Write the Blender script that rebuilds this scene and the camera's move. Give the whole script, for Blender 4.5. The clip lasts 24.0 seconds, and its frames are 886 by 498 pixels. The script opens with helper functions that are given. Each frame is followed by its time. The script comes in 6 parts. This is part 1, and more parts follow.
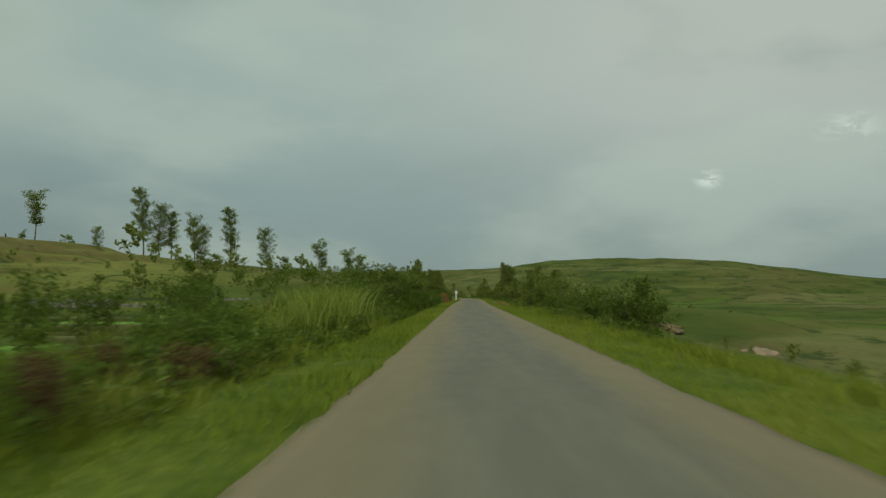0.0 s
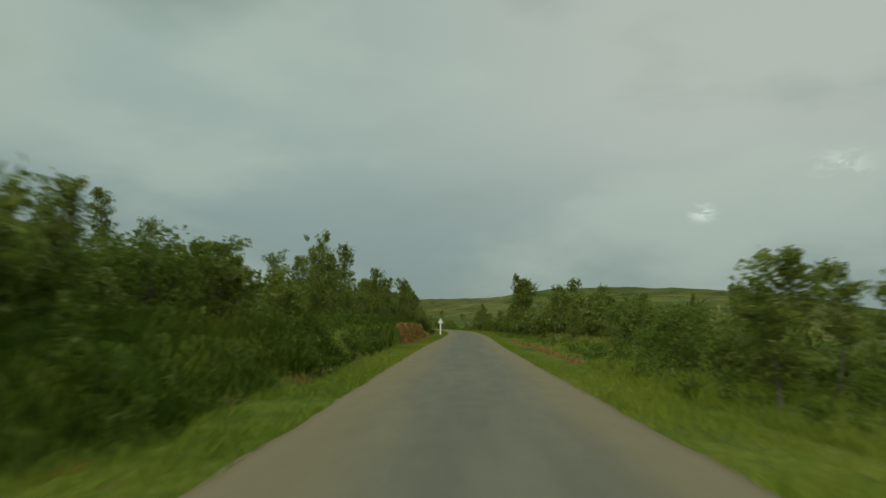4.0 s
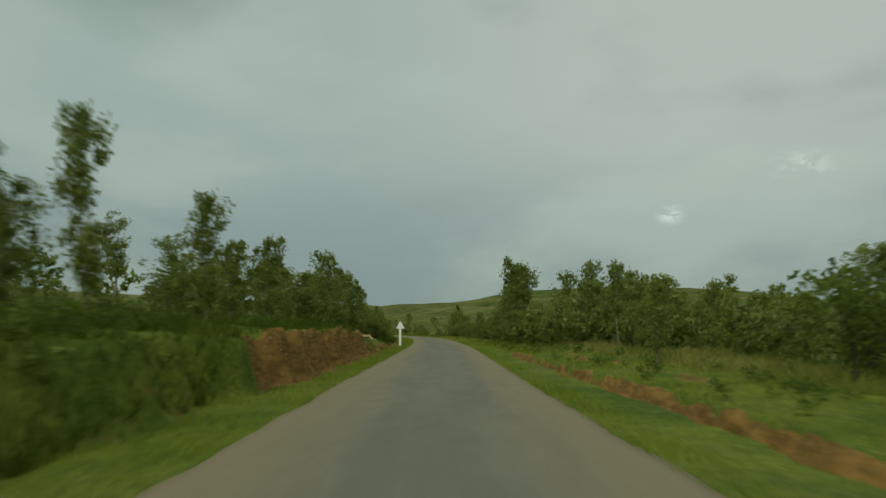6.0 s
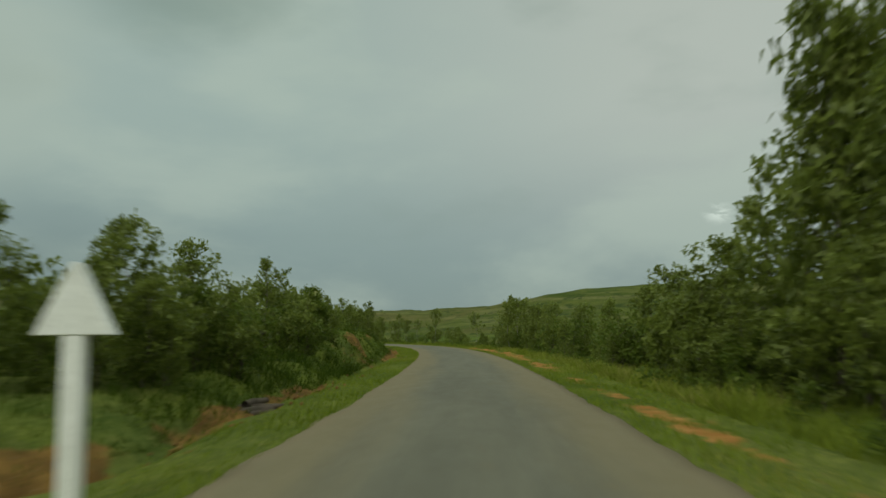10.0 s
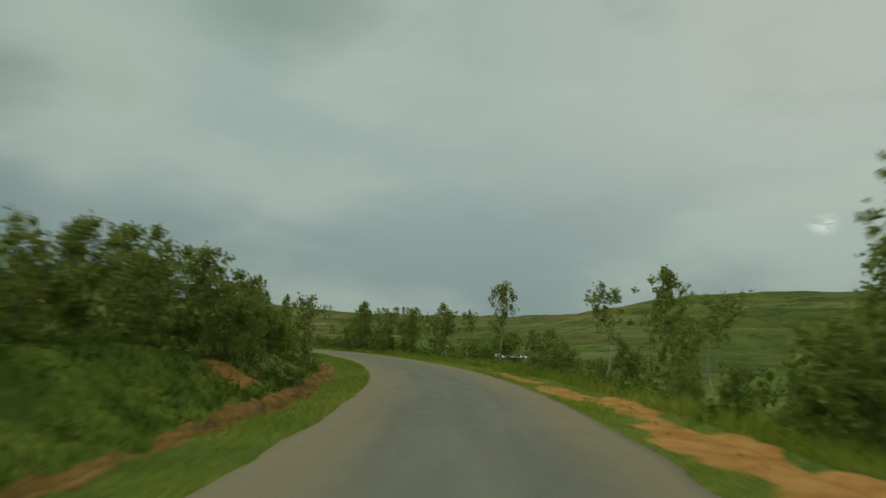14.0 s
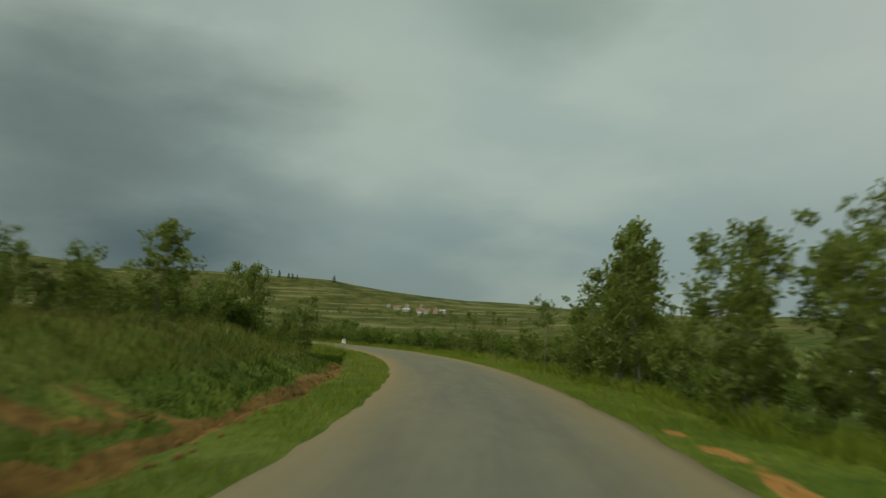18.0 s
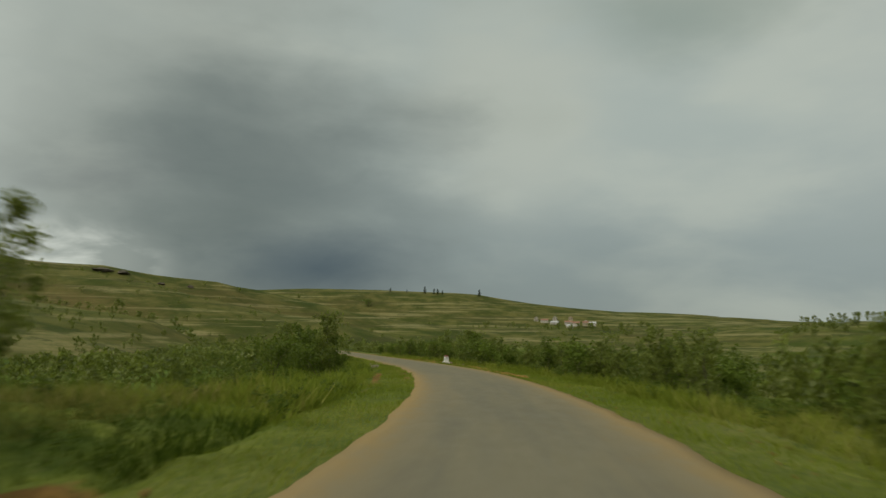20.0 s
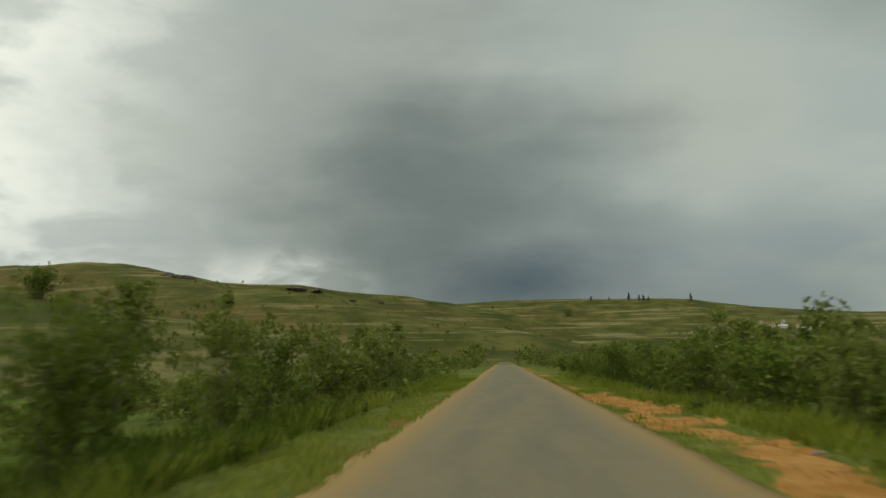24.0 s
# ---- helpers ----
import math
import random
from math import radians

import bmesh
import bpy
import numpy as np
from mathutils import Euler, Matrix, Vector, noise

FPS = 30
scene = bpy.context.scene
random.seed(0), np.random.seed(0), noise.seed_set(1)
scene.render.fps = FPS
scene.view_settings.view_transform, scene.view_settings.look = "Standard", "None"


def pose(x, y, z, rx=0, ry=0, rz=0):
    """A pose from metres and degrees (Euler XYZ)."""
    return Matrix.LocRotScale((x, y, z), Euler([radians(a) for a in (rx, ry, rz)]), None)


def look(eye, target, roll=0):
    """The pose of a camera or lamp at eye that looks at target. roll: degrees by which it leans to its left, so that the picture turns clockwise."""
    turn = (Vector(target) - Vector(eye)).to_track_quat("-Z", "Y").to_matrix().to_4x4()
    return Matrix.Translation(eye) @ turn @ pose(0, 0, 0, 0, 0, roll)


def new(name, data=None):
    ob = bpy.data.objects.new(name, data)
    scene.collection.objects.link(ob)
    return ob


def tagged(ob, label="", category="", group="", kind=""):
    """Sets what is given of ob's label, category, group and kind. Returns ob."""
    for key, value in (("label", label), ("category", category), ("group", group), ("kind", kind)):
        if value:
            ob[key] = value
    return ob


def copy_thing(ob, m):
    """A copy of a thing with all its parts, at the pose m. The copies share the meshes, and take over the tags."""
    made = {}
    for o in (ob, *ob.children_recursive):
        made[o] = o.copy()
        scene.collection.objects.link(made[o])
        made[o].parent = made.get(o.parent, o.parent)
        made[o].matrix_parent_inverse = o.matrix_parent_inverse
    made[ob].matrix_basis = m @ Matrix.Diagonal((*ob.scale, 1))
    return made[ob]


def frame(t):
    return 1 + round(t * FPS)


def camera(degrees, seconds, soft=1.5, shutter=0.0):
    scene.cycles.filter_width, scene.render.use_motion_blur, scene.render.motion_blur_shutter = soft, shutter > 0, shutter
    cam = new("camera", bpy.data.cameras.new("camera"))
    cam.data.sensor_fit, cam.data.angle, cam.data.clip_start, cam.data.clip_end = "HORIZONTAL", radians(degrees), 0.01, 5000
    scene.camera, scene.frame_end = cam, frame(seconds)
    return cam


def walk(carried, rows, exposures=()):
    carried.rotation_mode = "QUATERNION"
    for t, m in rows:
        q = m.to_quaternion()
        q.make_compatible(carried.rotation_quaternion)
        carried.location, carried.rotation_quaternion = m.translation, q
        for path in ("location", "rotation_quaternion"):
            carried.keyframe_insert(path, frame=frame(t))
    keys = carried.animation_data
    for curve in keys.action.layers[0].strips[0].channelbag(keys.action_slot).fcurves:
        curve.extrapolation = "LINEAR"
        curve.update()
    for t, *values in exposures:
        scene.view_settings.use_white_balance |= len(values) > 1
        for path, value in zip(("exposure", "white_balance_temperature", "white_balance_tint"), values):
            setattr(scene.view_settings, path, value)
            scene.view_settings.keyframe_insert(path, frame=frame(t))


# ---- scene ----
cam = camera(60.0, 24.0, soft=1.5, shutter=0.5)
PATH = [
    (0.0, (0.000, 0.000, 1.500), (-0.184, 4.988, 1.788), 0.68),
    (0.5, (-0.000, 8.746, 1.500), (-0.205, 13.728, 1.866), 1.36),
    (1.0, (-0.002, 17.512, 1.500), (-0.240, 22.484, 1.967), 0.98),
    (1.5, (-0.005, 26.302, 1.500), (-0.146, 31.283, 1.910), 2.34),
    (2.0, (-0.010, 35.117, 1.500), (-0.248, 40.088, 1.982), 0.50),
    (2.5, (-0.016, 43.954, 1.500), (-0.268, 48.924, 1.979), 0.41),
    (3.0, (-0.023, 52.805, 1.500), (-0.250, 57.779, 1.962), 0.95),
    (3.5, (-0.029, 61.661, 1.500), (-0.179, 66.637, 1.968), 1.65),
    (5.5, (0.033, 96.789, 1.500), (-0.118, 101.759, 2.021), 0.34),
    (6.0, (0.096, 105.410, 1.500), (0.130, 110.383, 2.019), 0.36),
    (6.5, (0.181, 113.949, 1.500), (0.097, 118.914, 2.081), -1.72),
    (7.0, (0.279, 122.404, 1.500), (0.100, 127.373, 2.026), 0.01),
    (7.5, (0.381, 130.783, 1.500), (0.143, 135.756, 1.964), 0.19),
    (8.0, (0.473, 139.097, 1.500), (0.294, 144.072, 1.965), 0.45),
    (8.5, (0.538, 147.361, 1.500), (0.313, 152.332, 1.989), -0.71),
    (9.0, (0.562, 155.580, 1.500), (0.316, 160.545, 2.035), -2.31),
    (9.5, (0.537, 163.758, 1.500), (0.374, 168.734, 1.961), -0.60),
    (10.0, (0.463, 171.900, 1.500), (0.209, 176.863, 2.049), -0.56),
    (10.5, (0.344, 180.011, 1.500), (0.045, 184.976, 2.013), 0.03),
    (12.5, (-0.605, 212.291, 1.500), (-1.006, 217.246, 2.039), 1.13),
    (13.0, (-1.015, 220.365, 1.500), (-1.506, 225.310, 2.053), 2.00),
    (13.5, (-1.545, 228.462, 1.500), (-2.204, 233.387, 2.056), 1.33),
    (14.0, (-2.229, 236.583, 1.500), (-3.055, 241.479, 2.089), 1.20),
    (14.5, (-3.141, 244.723, 1.500), (-4.101, 249.591, 2.118), 0.69),
    (15.0, (-4.357, 252.864, 1.500), (-5.484, 257.699, 2.093), 1.29),
    (15.5, (-5.951, 260.976, 1.500), (-7.336, 265.743, 2.099), 0.90),
    (16.0, (-7.983, 269.019, 1.500), (-9.620, 273.705, 2.100), 0.28),
    (16.5, (-10.406, 276.971, 1.500), (-12.232, 281.588, 2.094), 0.57),
    (17.0, (-13.167, 284.821, 1.500), (-15.246, 289.334, 2.057), 0.25),
    (17.5, (-16.219, 292.564, 1.500), (-18.467, 296.998, 2.035), 0.86),
    (18.0, (-19.520, 300.201, 1.500), (-21.973, 304.522, 2.060), 1.78),
    (18.5, (-23.088, 307.713, 1.500), (-25.722, 311.920, 2.097), 1.14),
    (19.0, (-26.942, 315.079, 1.500), (-29.697, 319.211, 2.076), 1.08),
    (19.5, (-31.093, 322.282, 1.500), (-34.107, 326.225, 2.103), 0.91),
    (21.5, (-50.740, 349.230, 1.500), (-54.433, 352.531, 2.184), 0.43),
    (22.0, (-56.346, 355.493, 1.500), (-60.220, 358.576, 2.200), 0.99),
    (22.5, (-62.209, 361.559, 1.500), (-66.133, 364.582, 2.177), 1.81),
    (23.0, (-68.317, 367.420, 1.500), (-72.286, 370.384, 2.177), 1.28),
    (23.5, (-74.618, 373.135, 1.500), (-78.663, 375.989, 2.199), 0.51),
    (24.0, (-81.124, 378.660, 1.500), (-85.198, 381.470, 2.217), -0.78),
]
EXPOSURES = [(0, 0.03, 6500, -5), (17.2, 0.03, 6500, -5), (18, 0.03, 6560, -3), (19, 0.08, 6840, 7), (24, 0.12, 6900, 7)]
walk(cam, [(t, look(eye, target, roll)) for t, eye, target, roll in PATH], EXPOSURES)

# ---- sky and light: a rainy afternoon under broken cloud ----
def math_node(nt, op, a, b=None, c=None, clamp=False):
    n = nt.nodes.new("ShaderNodeMath")
    n.operation, n.use_clamp = op, clamp
    for i, v in enumerate((a, b, c)):
        if v is None:
            continue
        if isinstance(v, (int, float)):
            n.inputs[i].default_value = v
        else:
            nt.links.new(v, n.inputs[i])
    return n.outputs[0]


def mix_colour(nt, fac, a, b, blend="MIX"):
    n = nt.nodes.new("ShaderNodeMix")
    n.data_type, n.blend_type = "RGBA", blend
    for sock, v in ((n.inputs[0], fac), (n.inputs[6], a), (n.inputs[7], b)):
        if isinstance(v, (int, float)):
            sock.default_value = v
        elif isinstance(v, tuple):
            sock.default_value = (*v, 1) if len(v) == 3 else v
        else:
            nt.links.new(v, sock)
    return n.outputs[2]


def span(nt, value, lo, hi, a=0.0, b=1.0, smooth=True):
    n = nt.nodes.new("ShaderNodeMapRange")
    n.interpolation_type = "SMOOTHSTEP" if smooth else "LINEAR"
    nt.links.new(value, n.inputs[0])
    for i, v in zip((1, 2, 3, 4), (lo, hi, a, b)):
        n.inputs[i].default_value = v
    return n.outputs[0]


def heading_vector(az, el):
    az, el = radians(az), radians(el)
    return (-math.sin(az) * math.cos(el), math.cos(az) * math.cos(el), math.sin(el))


world = bpy.data.worlds.new("sky")
scene.world = world
world.use_nodes = True
wt = world.node_tree
wt.nodes.clear()
sky = wt.nodes.new("ShaderNodeTexSky")
sky.sky_type, sky.sun_disc = "NISHITA", False
SUN_AZ, SUN_EL = 150.0, 42.0
sky.sun_elevation, sky.sun_rotation = radians(SUN_EL), radians(-SUN_AZ)
coord = wt.nodes.new("ShaderNodeTexCoord").outputs["Generated"]
sep = wt.nodes.new("ShaderNodeSeparateXYZ")
wt.links.new(coord, sep.inputs[0])
up = sep.outputs[2]
mp = wt.nodes.new("ShaderNodeMapping")
mp.inputs["Scale"].default_value = (1.0, 1.0, 2.4)
wt.links.new(coord, mp.inputs[0])


def cloud_noise(scale, detail, rough, distortion, shift):
    m = wt.nodes.new("ShaderNodeMapping")
    m.inputs["Location"].default_value = shift
    wt.links.new(mp.outputs[0], m.inputs[0])
    n = wt.nodes.new("ShaderNodeTexNoise")
    n.inputs["Scale"].default_value, n.inputs["Detail"].default_value = scale, detail
    n.inputs["Roughness"].default_value, n.inputs["Distortion"].default_value = rough, distortion
    wt.links.new(m.outputs[0], n.inputs[0])
    return n.outputs[0]


billow = cloud_noise(2.6, 7, 0.50, 0.15, (3.1, 0.4, 1.7))
wisp = cloud_noise(7.0, 6, 0.52, 0.25, (0.3, 5.2, 2.2))
wob = math_node(wt, "ADD", math_node(wt, "MULTIPLY", math_node(wt, "SUBTRACT", billow, 0.5), 0.16),
                math_node(wt, "MULTIPLY", math_node(wt, "SUBTRACT", wisp, 0.5), 0.10))


def cloud_mass(az, el, inner, outer, flat=1.0, wobble=1.0):
    """1 within inner degrees of a heading, 0 past outer; flat > 1 squeezes it upright."""
    m = wt.nodes.new("ShaderNodeVectorMath")
    m.operation = "SUBTRACT"
    wt.links.new(coord, m.inputs[0])
    m.inputs[1].default_value = heading_vector(az, el)
    s = wt.nodes.new("ShaderNodeVectorMath")
    s.operation = "MULTIPLY"
    wt.links.new(m.outputs[0], s.inputs[0])
    s.inputs[1].default_value = (1, 1, flat)
    ln = wt.nodes.new("ShaderNodeVectorMath")
    ln.operation = "LENGTH"
    wt.links.new(s.outputs[0], ln.inputs[0])
    dist = math_node(wt, "ADD", ln.outputs["Value"], math_node(wt, "MULTIPLY", wob, wobble))
    return span(wt, dist, radians(inner), radians(outer), 1.0, 0.0)


# layered grey cloud: warmer towards the clear side, bluer where rain falls
warm_side = span(wt, math_node(wt, "ADD", cloud_mass(-45, 20, 18, 66, 0.6), math_node(wt, "MULTIPLY", wob, 0.8)), 0.0, 1.0)
base = mix_colour(wt, warm_side, (0.358, 0.414, 0.402), (0.482, 0.486, 0.462))
low = span(wt, math_node(wt, "ADD", up, math_node(wt, "MULTIPLY", wob, 0.3)), 0.02, 0.30, 1.0, 0.0)
base = mix_colour(wt, math_node(wt, "MULTIPLY", low, 0.90), base, (0.205, 0.252, 0.268))
base = mix_colour(wt, math_node(wt, "MULTIPLY", span(wt, billow, 0.50, 0.70), 0.45), base, (0.49, 0.525, 0.47))
base = mix_colour(wt, math_node(wt, "MULTIPLY", span(wt, billow, 0.48, 0.30), 0.35), base, (0.225, 0.270, 0.245))
# a darker bank high up and the pale rim beside the rain cloud
base = mix_colour(wt, math_node(wt, "MULTIPLY", cloud_mass(21, 25, 3, 12, 1.8, 1.2), 0.60), base, (0.215, 0.265, 0.235))
base = mix_colour(wt, math_node(wt, "MULTIPLY", cloud_mass(36, 17, 3, 11, 1.0, 1.3), 0.55), base, (0.450, 0.480, 0.430))
base = mix_colour(wt, math_node(wt, "MULTIPLY", cloud_mass(32, 3, 2, 20, 2.0, 0.8), 0.55), base, (0.180, 0.222, 0.228))
# the rain cloud ahead of the last stretch: a grey mass, its dark core, a blue belly and a lighter scarf below
swirl = cloud_noise(3.4, 5, 0.45, 0.1, (1.3, 2.9, 0.4))
curl = span(wt, swirl, 0.32, 0.60, 0.78, 1.0)
STORM = ((61, 15, 5, 24, 1.1, 1.6, 0.70, (0.320, 0.345, 0.312)), (50.5, 7.5, 2, 17, 0.9, 1.0, 0.75, (0.170, 0.212, 0.214)),
         (55.5, 10.5, 4, 19, 1.15, 1.9, 0.80, (0.200, 0.232, 0.222)), (55.0, 9.6, -1, 14, 1.2, 1.7, 0.85, (0.105, 0.132, 0.128)),
         (44.5, 5.8, 1, 13, 1.0, 1.0, 0.50, (0.185, 0.225, 0.230)), (66, 11.5, -1, 8, 2.6, 1.6, 0.60, (0.165, 0.185, 0.182)))
for az_, el_, inner_, outer_, flat_, wobble_, much_, tint_ in STORM:
    base = mix_colour(wt, math_node(wt, "MULTIPLY", cloud_mass(az_, el_, inner_, outer_, flat_, wobble_), math_node(wt, "MULTIPLY", curl, much_)), base, tint_)
base = mix_colour(wt, math_node(wt, "MULTIPLY", cloud_mass(68, 5.5, 1, 9, 2.4, 1.2), math_node(wt, "MULTIPLY", span(wt, wisp, 0.40, 0.56, 0.2, 1.0), 0.90)), base, (0.60, 0.64, 0.61))
base = mix_colour(wt, math_node(wt, "MULTIPLY", cloud_mass(49.9, 5.6, -1, 12.0, 2.5, 1.2), 0.95), base, (0.054, 0.080, 0.102))
# bright rifts on the far side and a small gap over the hill
rift = math_node(wt, "MULTIPLY", cloud_mass(96, 17, 9, 27, 0.9, 2.4), span(wt, wisp, 0.36, 0.56, 0.35, 1.0))
base = mix_colour(wt, math_node(wt, "MULTIPLY", rift, 0.95), base, (0.84, 0.88, 0.82))
shred = cloud_noise(26.0, 5, 0.6, 0.6, (0.7, 0.2, 0.9))
torn = span(wt, shred, 0.46, 0.62)
gap = math_node(wt, "MULTIPLY", cloud_mass(-17.0, 8.3, 0.1, 1.5, 1.2, 0.10), torn)
gap2 = math_node(wt, "MULTIPLY", cloud_mass(-26.0, 11.2, 0.2, 3.0, 1.6, 0.2), torn)
base = mix_colour(wt, math_node(wt, "MULTIPLY", math_node(wt, "MAXIMUM", gap, math_node(wt, "MULTIPLY", gap2, 0.6)), 0.95), base, (0.70, 0.72, 0.69))
# behind the start the cloud is thin and bright
base = mix_colour(wt, math_node(wt, "MULTIPLY", cloud_mass(172, 35, 20, 75, 0.8, 1.0), 0.8), base, (0.85, 0.84, 0.78))
# an overcast sky is brightest overhead
dome = span(wt, up, 0.45, 0.95, 1.0, 1.6)
cloud_bg = wt.nodes.new("ShaderNodeBackground")
wt.links.new(base, cloud_bg.inputs[0])
wt.links.new(dome, cloud_bg.inputs[1])
blue_bg = wt.nodes.new("ShaderNodeBackground")
wt.links.new(sky.outputs[0], blue_bg.inputs[0])
blue_bg.inputs[1].default_value = 0.08
cover = wt.nodes.new("ShaderNodeMixShader")
cover.inputs[0].default_value = 0.93
wt.links.new(blue_bg.outputs[0], cover.inputs[1])
wt.links.new(cloud_bg.outputs[0], cover.inputs[2])
wout = wt.nodes.new("ShaderNodeOutputWorld")
wt.links.new(cover.outputs[0], wout.inputs[0])

sun = new("sun", bpy.data.lights.new("sun", "SUN"))
sun.data.energy, sun.data.angle, sun.data.color = 1.1, radians(20), (1.0, 0.95, 0.86)
sun.matrix_world = look(Vector(heading_vector(SUN_AZ, SUN_EL)) * 50, (0, 0, 0))


# ---- materials ----
def material(name):
    m = bpy.data.materials.new(name)
    m.use_nodes = True
    nt = m.node_tree
    return m, nt, nt.nodes["Principled BSDF"]


def place_of(nt):
    return nt.nodes.new("ShaderNodeNewGeometry").outputs["Position"]


def local_of(nt):
    return nt.nodes.new("ShaderNodeTexCoord").outputs["Object"]


def noise_at(nt, where, scale, detail=4, rough=0.55, stretch=None, distortion=0.0):
    if stretch:
        mpn = nt.nodes.new("ShaderNodeMapping")
        mpn.inputs["Scale"].default_value = stretch
        nt.links.new(where, mpn.inputs[0])
        where = mpn.outputs[0]
    n = nt.nodes.new("ShaderNodeTexNoise")
    nt.links.new(where, n.inputs[0])
    n.inputs["Scale"].default_value, n.inputs["Detail"].default_value = scale, detail
    n.inputs["Roughness"].default_value, n.inputs["Distortion"].default_value = rough, distortion
    return n.outputs[0]


def bump(nt, bsdf, height, strength=0.4, distance=0.05):
    b = nt.nodes.new("ShaderNodeBump")
    b.inputs["Strength"].default_value, b.inputs["Distance"].default_value = strength, distance
    nt.links.new(height, b.inputs["Height"])
    nt.links.new(b.outputs[0], bsdf.inputs["Normal"])


def attribute(nt, name):
    a = nt.nodes.new("ShaderNodeAttribute")
    a.attribute_name = name
    return a.outputs["Fac"]


def asphalt_material():
    m, nt, b = material("worn_asphalt")
    p = place_of(nt)
    across = math_node(nt, "ABSOLUTE", attribute(nt, "across"))
    grit = noise_at(nt, p, 55, 3, 0.7)
    lane = nt.nodes.new("ShaderNodeCombineXYZ")
    nt.links.new(attribute(nt, "across"), lane.inputs[0])
    nt.links.new(attribute(nt, "along"), lane.inputs[1])
    patch = noise_at(nt, lane.outputs[0], 1.0, 5, 0.6, (1.1, 0.10, 1))
    stain = noise_at(nt, lane.outputs[0], 2.2, 5, 0.65, (1.0, 0.35, 1))
    col = mix_colour(nt, span(nt, patch, 0.35, 0.68), (0.122, 0.118, 0.086), (0.150, 0.144, 0.104))
    # pale worn wheel tracks and dust blown in from the edges
    edge = span(nt, math_node(nt, "ADD", across, math_node(nt, "MULTIPLY", math_node(nt, "SUBTRACT", patch, 0.5), 1.4)), 0.75, 2.2)
    dusty = span(nt, attribute(nt, "along"), 285, 370)
    col = mix_colour(nt, math_node(nt, "MULTIPLY", dusty, span(nt, patch, 0.25, 0.75, 0.22, 0.60)), col, (0.190, 0.160, 0.082))
    col = mix_colour(nt, math_node(nt, "MULTIPLY", edge, 0.8), col, (0.194, 0.160, 0.088))
    splash = math_node(nt, "MULTIPLY", span(nt, stain, 0.60, 0.72), span(nt, attribute(nt, "across"), -0.4, 1.2))
    col = mix_colour(nt, math_node(nt, "MULTIPLY", splash, 0.5), col, (0.225, 0.170, 0.080))
    rim = span(nt, math_node(nt, "ADD", across, math_node(nt, "MULTIPLY", math_node(nt, "SUBTRACT", stain, 0.5), 0.7)), 2.32, 2.62)
    col = mix_colour(nt, math_node(nt, "MULTIPLY", rim, 0.7), col, (0.205, 0.165, 0.100))
    sandy_rim = span(nt, math_node(nt, "ADD", across, math_node(nt, "MULTIPLY", math_node(nt, "SUBTRACT", stain, 0.5), 1.1)), 1.75, 2.65)
    col = mix_colour(nt, math_node(nt, "MULTIPLY", math_node(nt, "MULTIPLY", sandy_rim, dusty), 0.80), col, (0.285, 0.190, 0.062))
    col = mix_colour(nt, math_node(nt, "MULTIPLY", span(nt, stain, 0.58, 0.78), 0.22), col, (0.105, 0.102, 0.088))
    col = mix_colour(nt, math_node(nt, "MULTIPLY", span(nt, grit, 0.3, 0.7), 0.22), col, (0.10, 0.098, 0.088))
    nt.links.new(col, b.inputs["Base Color"])
    crack = nt.nodes.new("ShaderNodeTexVoronoi")
    crack.feature = "DISTANCE_TO_EDGE"
    crack.inputs["Scale"].default_value = 0.55
    bent = nt.nodes.new("ShaderNodeVectorMath")
    bent.operation = "MULTIPLY_ADD"
    nt.links.new(lane.outputs[0], bent.inputs[0])
    bent.inputs[1].default_value = (1.0, 0.35, 1.0)
    wander = nt.nodes.new("ShaderNodeTexNoise")
    wander.inputs["Scale"].default_value = 1.6
    nt.links.new(lane.outputs[0], wander.inputs[0])
    nt.links.new(wander.outputs["Color"], bent.inputs[2])
    nt.links.new(bent.outputs[0], crack.inputs["Vector"])
    line = math_node(nt, "MULTIPLY", span(nt, crack.outputs["Distance"], 0.006, 0.020, 1.0, 0.0), span(nt, patch, 0.50, 0.62))
    col = mix_colour(nt, math_node(nt, "MULTIPLY", line, 0.55), col, (0.055, 0.052, 0.045))
    nt.links.new(span(nt, stain, 0.3, 0.7, 0.72, 0.9), b.inputs["Roughness"])
    b.inputs["Specular IOR Level"].default_value = 0.12
    bump(nt, b, grit, 0.35, 0.01)
    return m


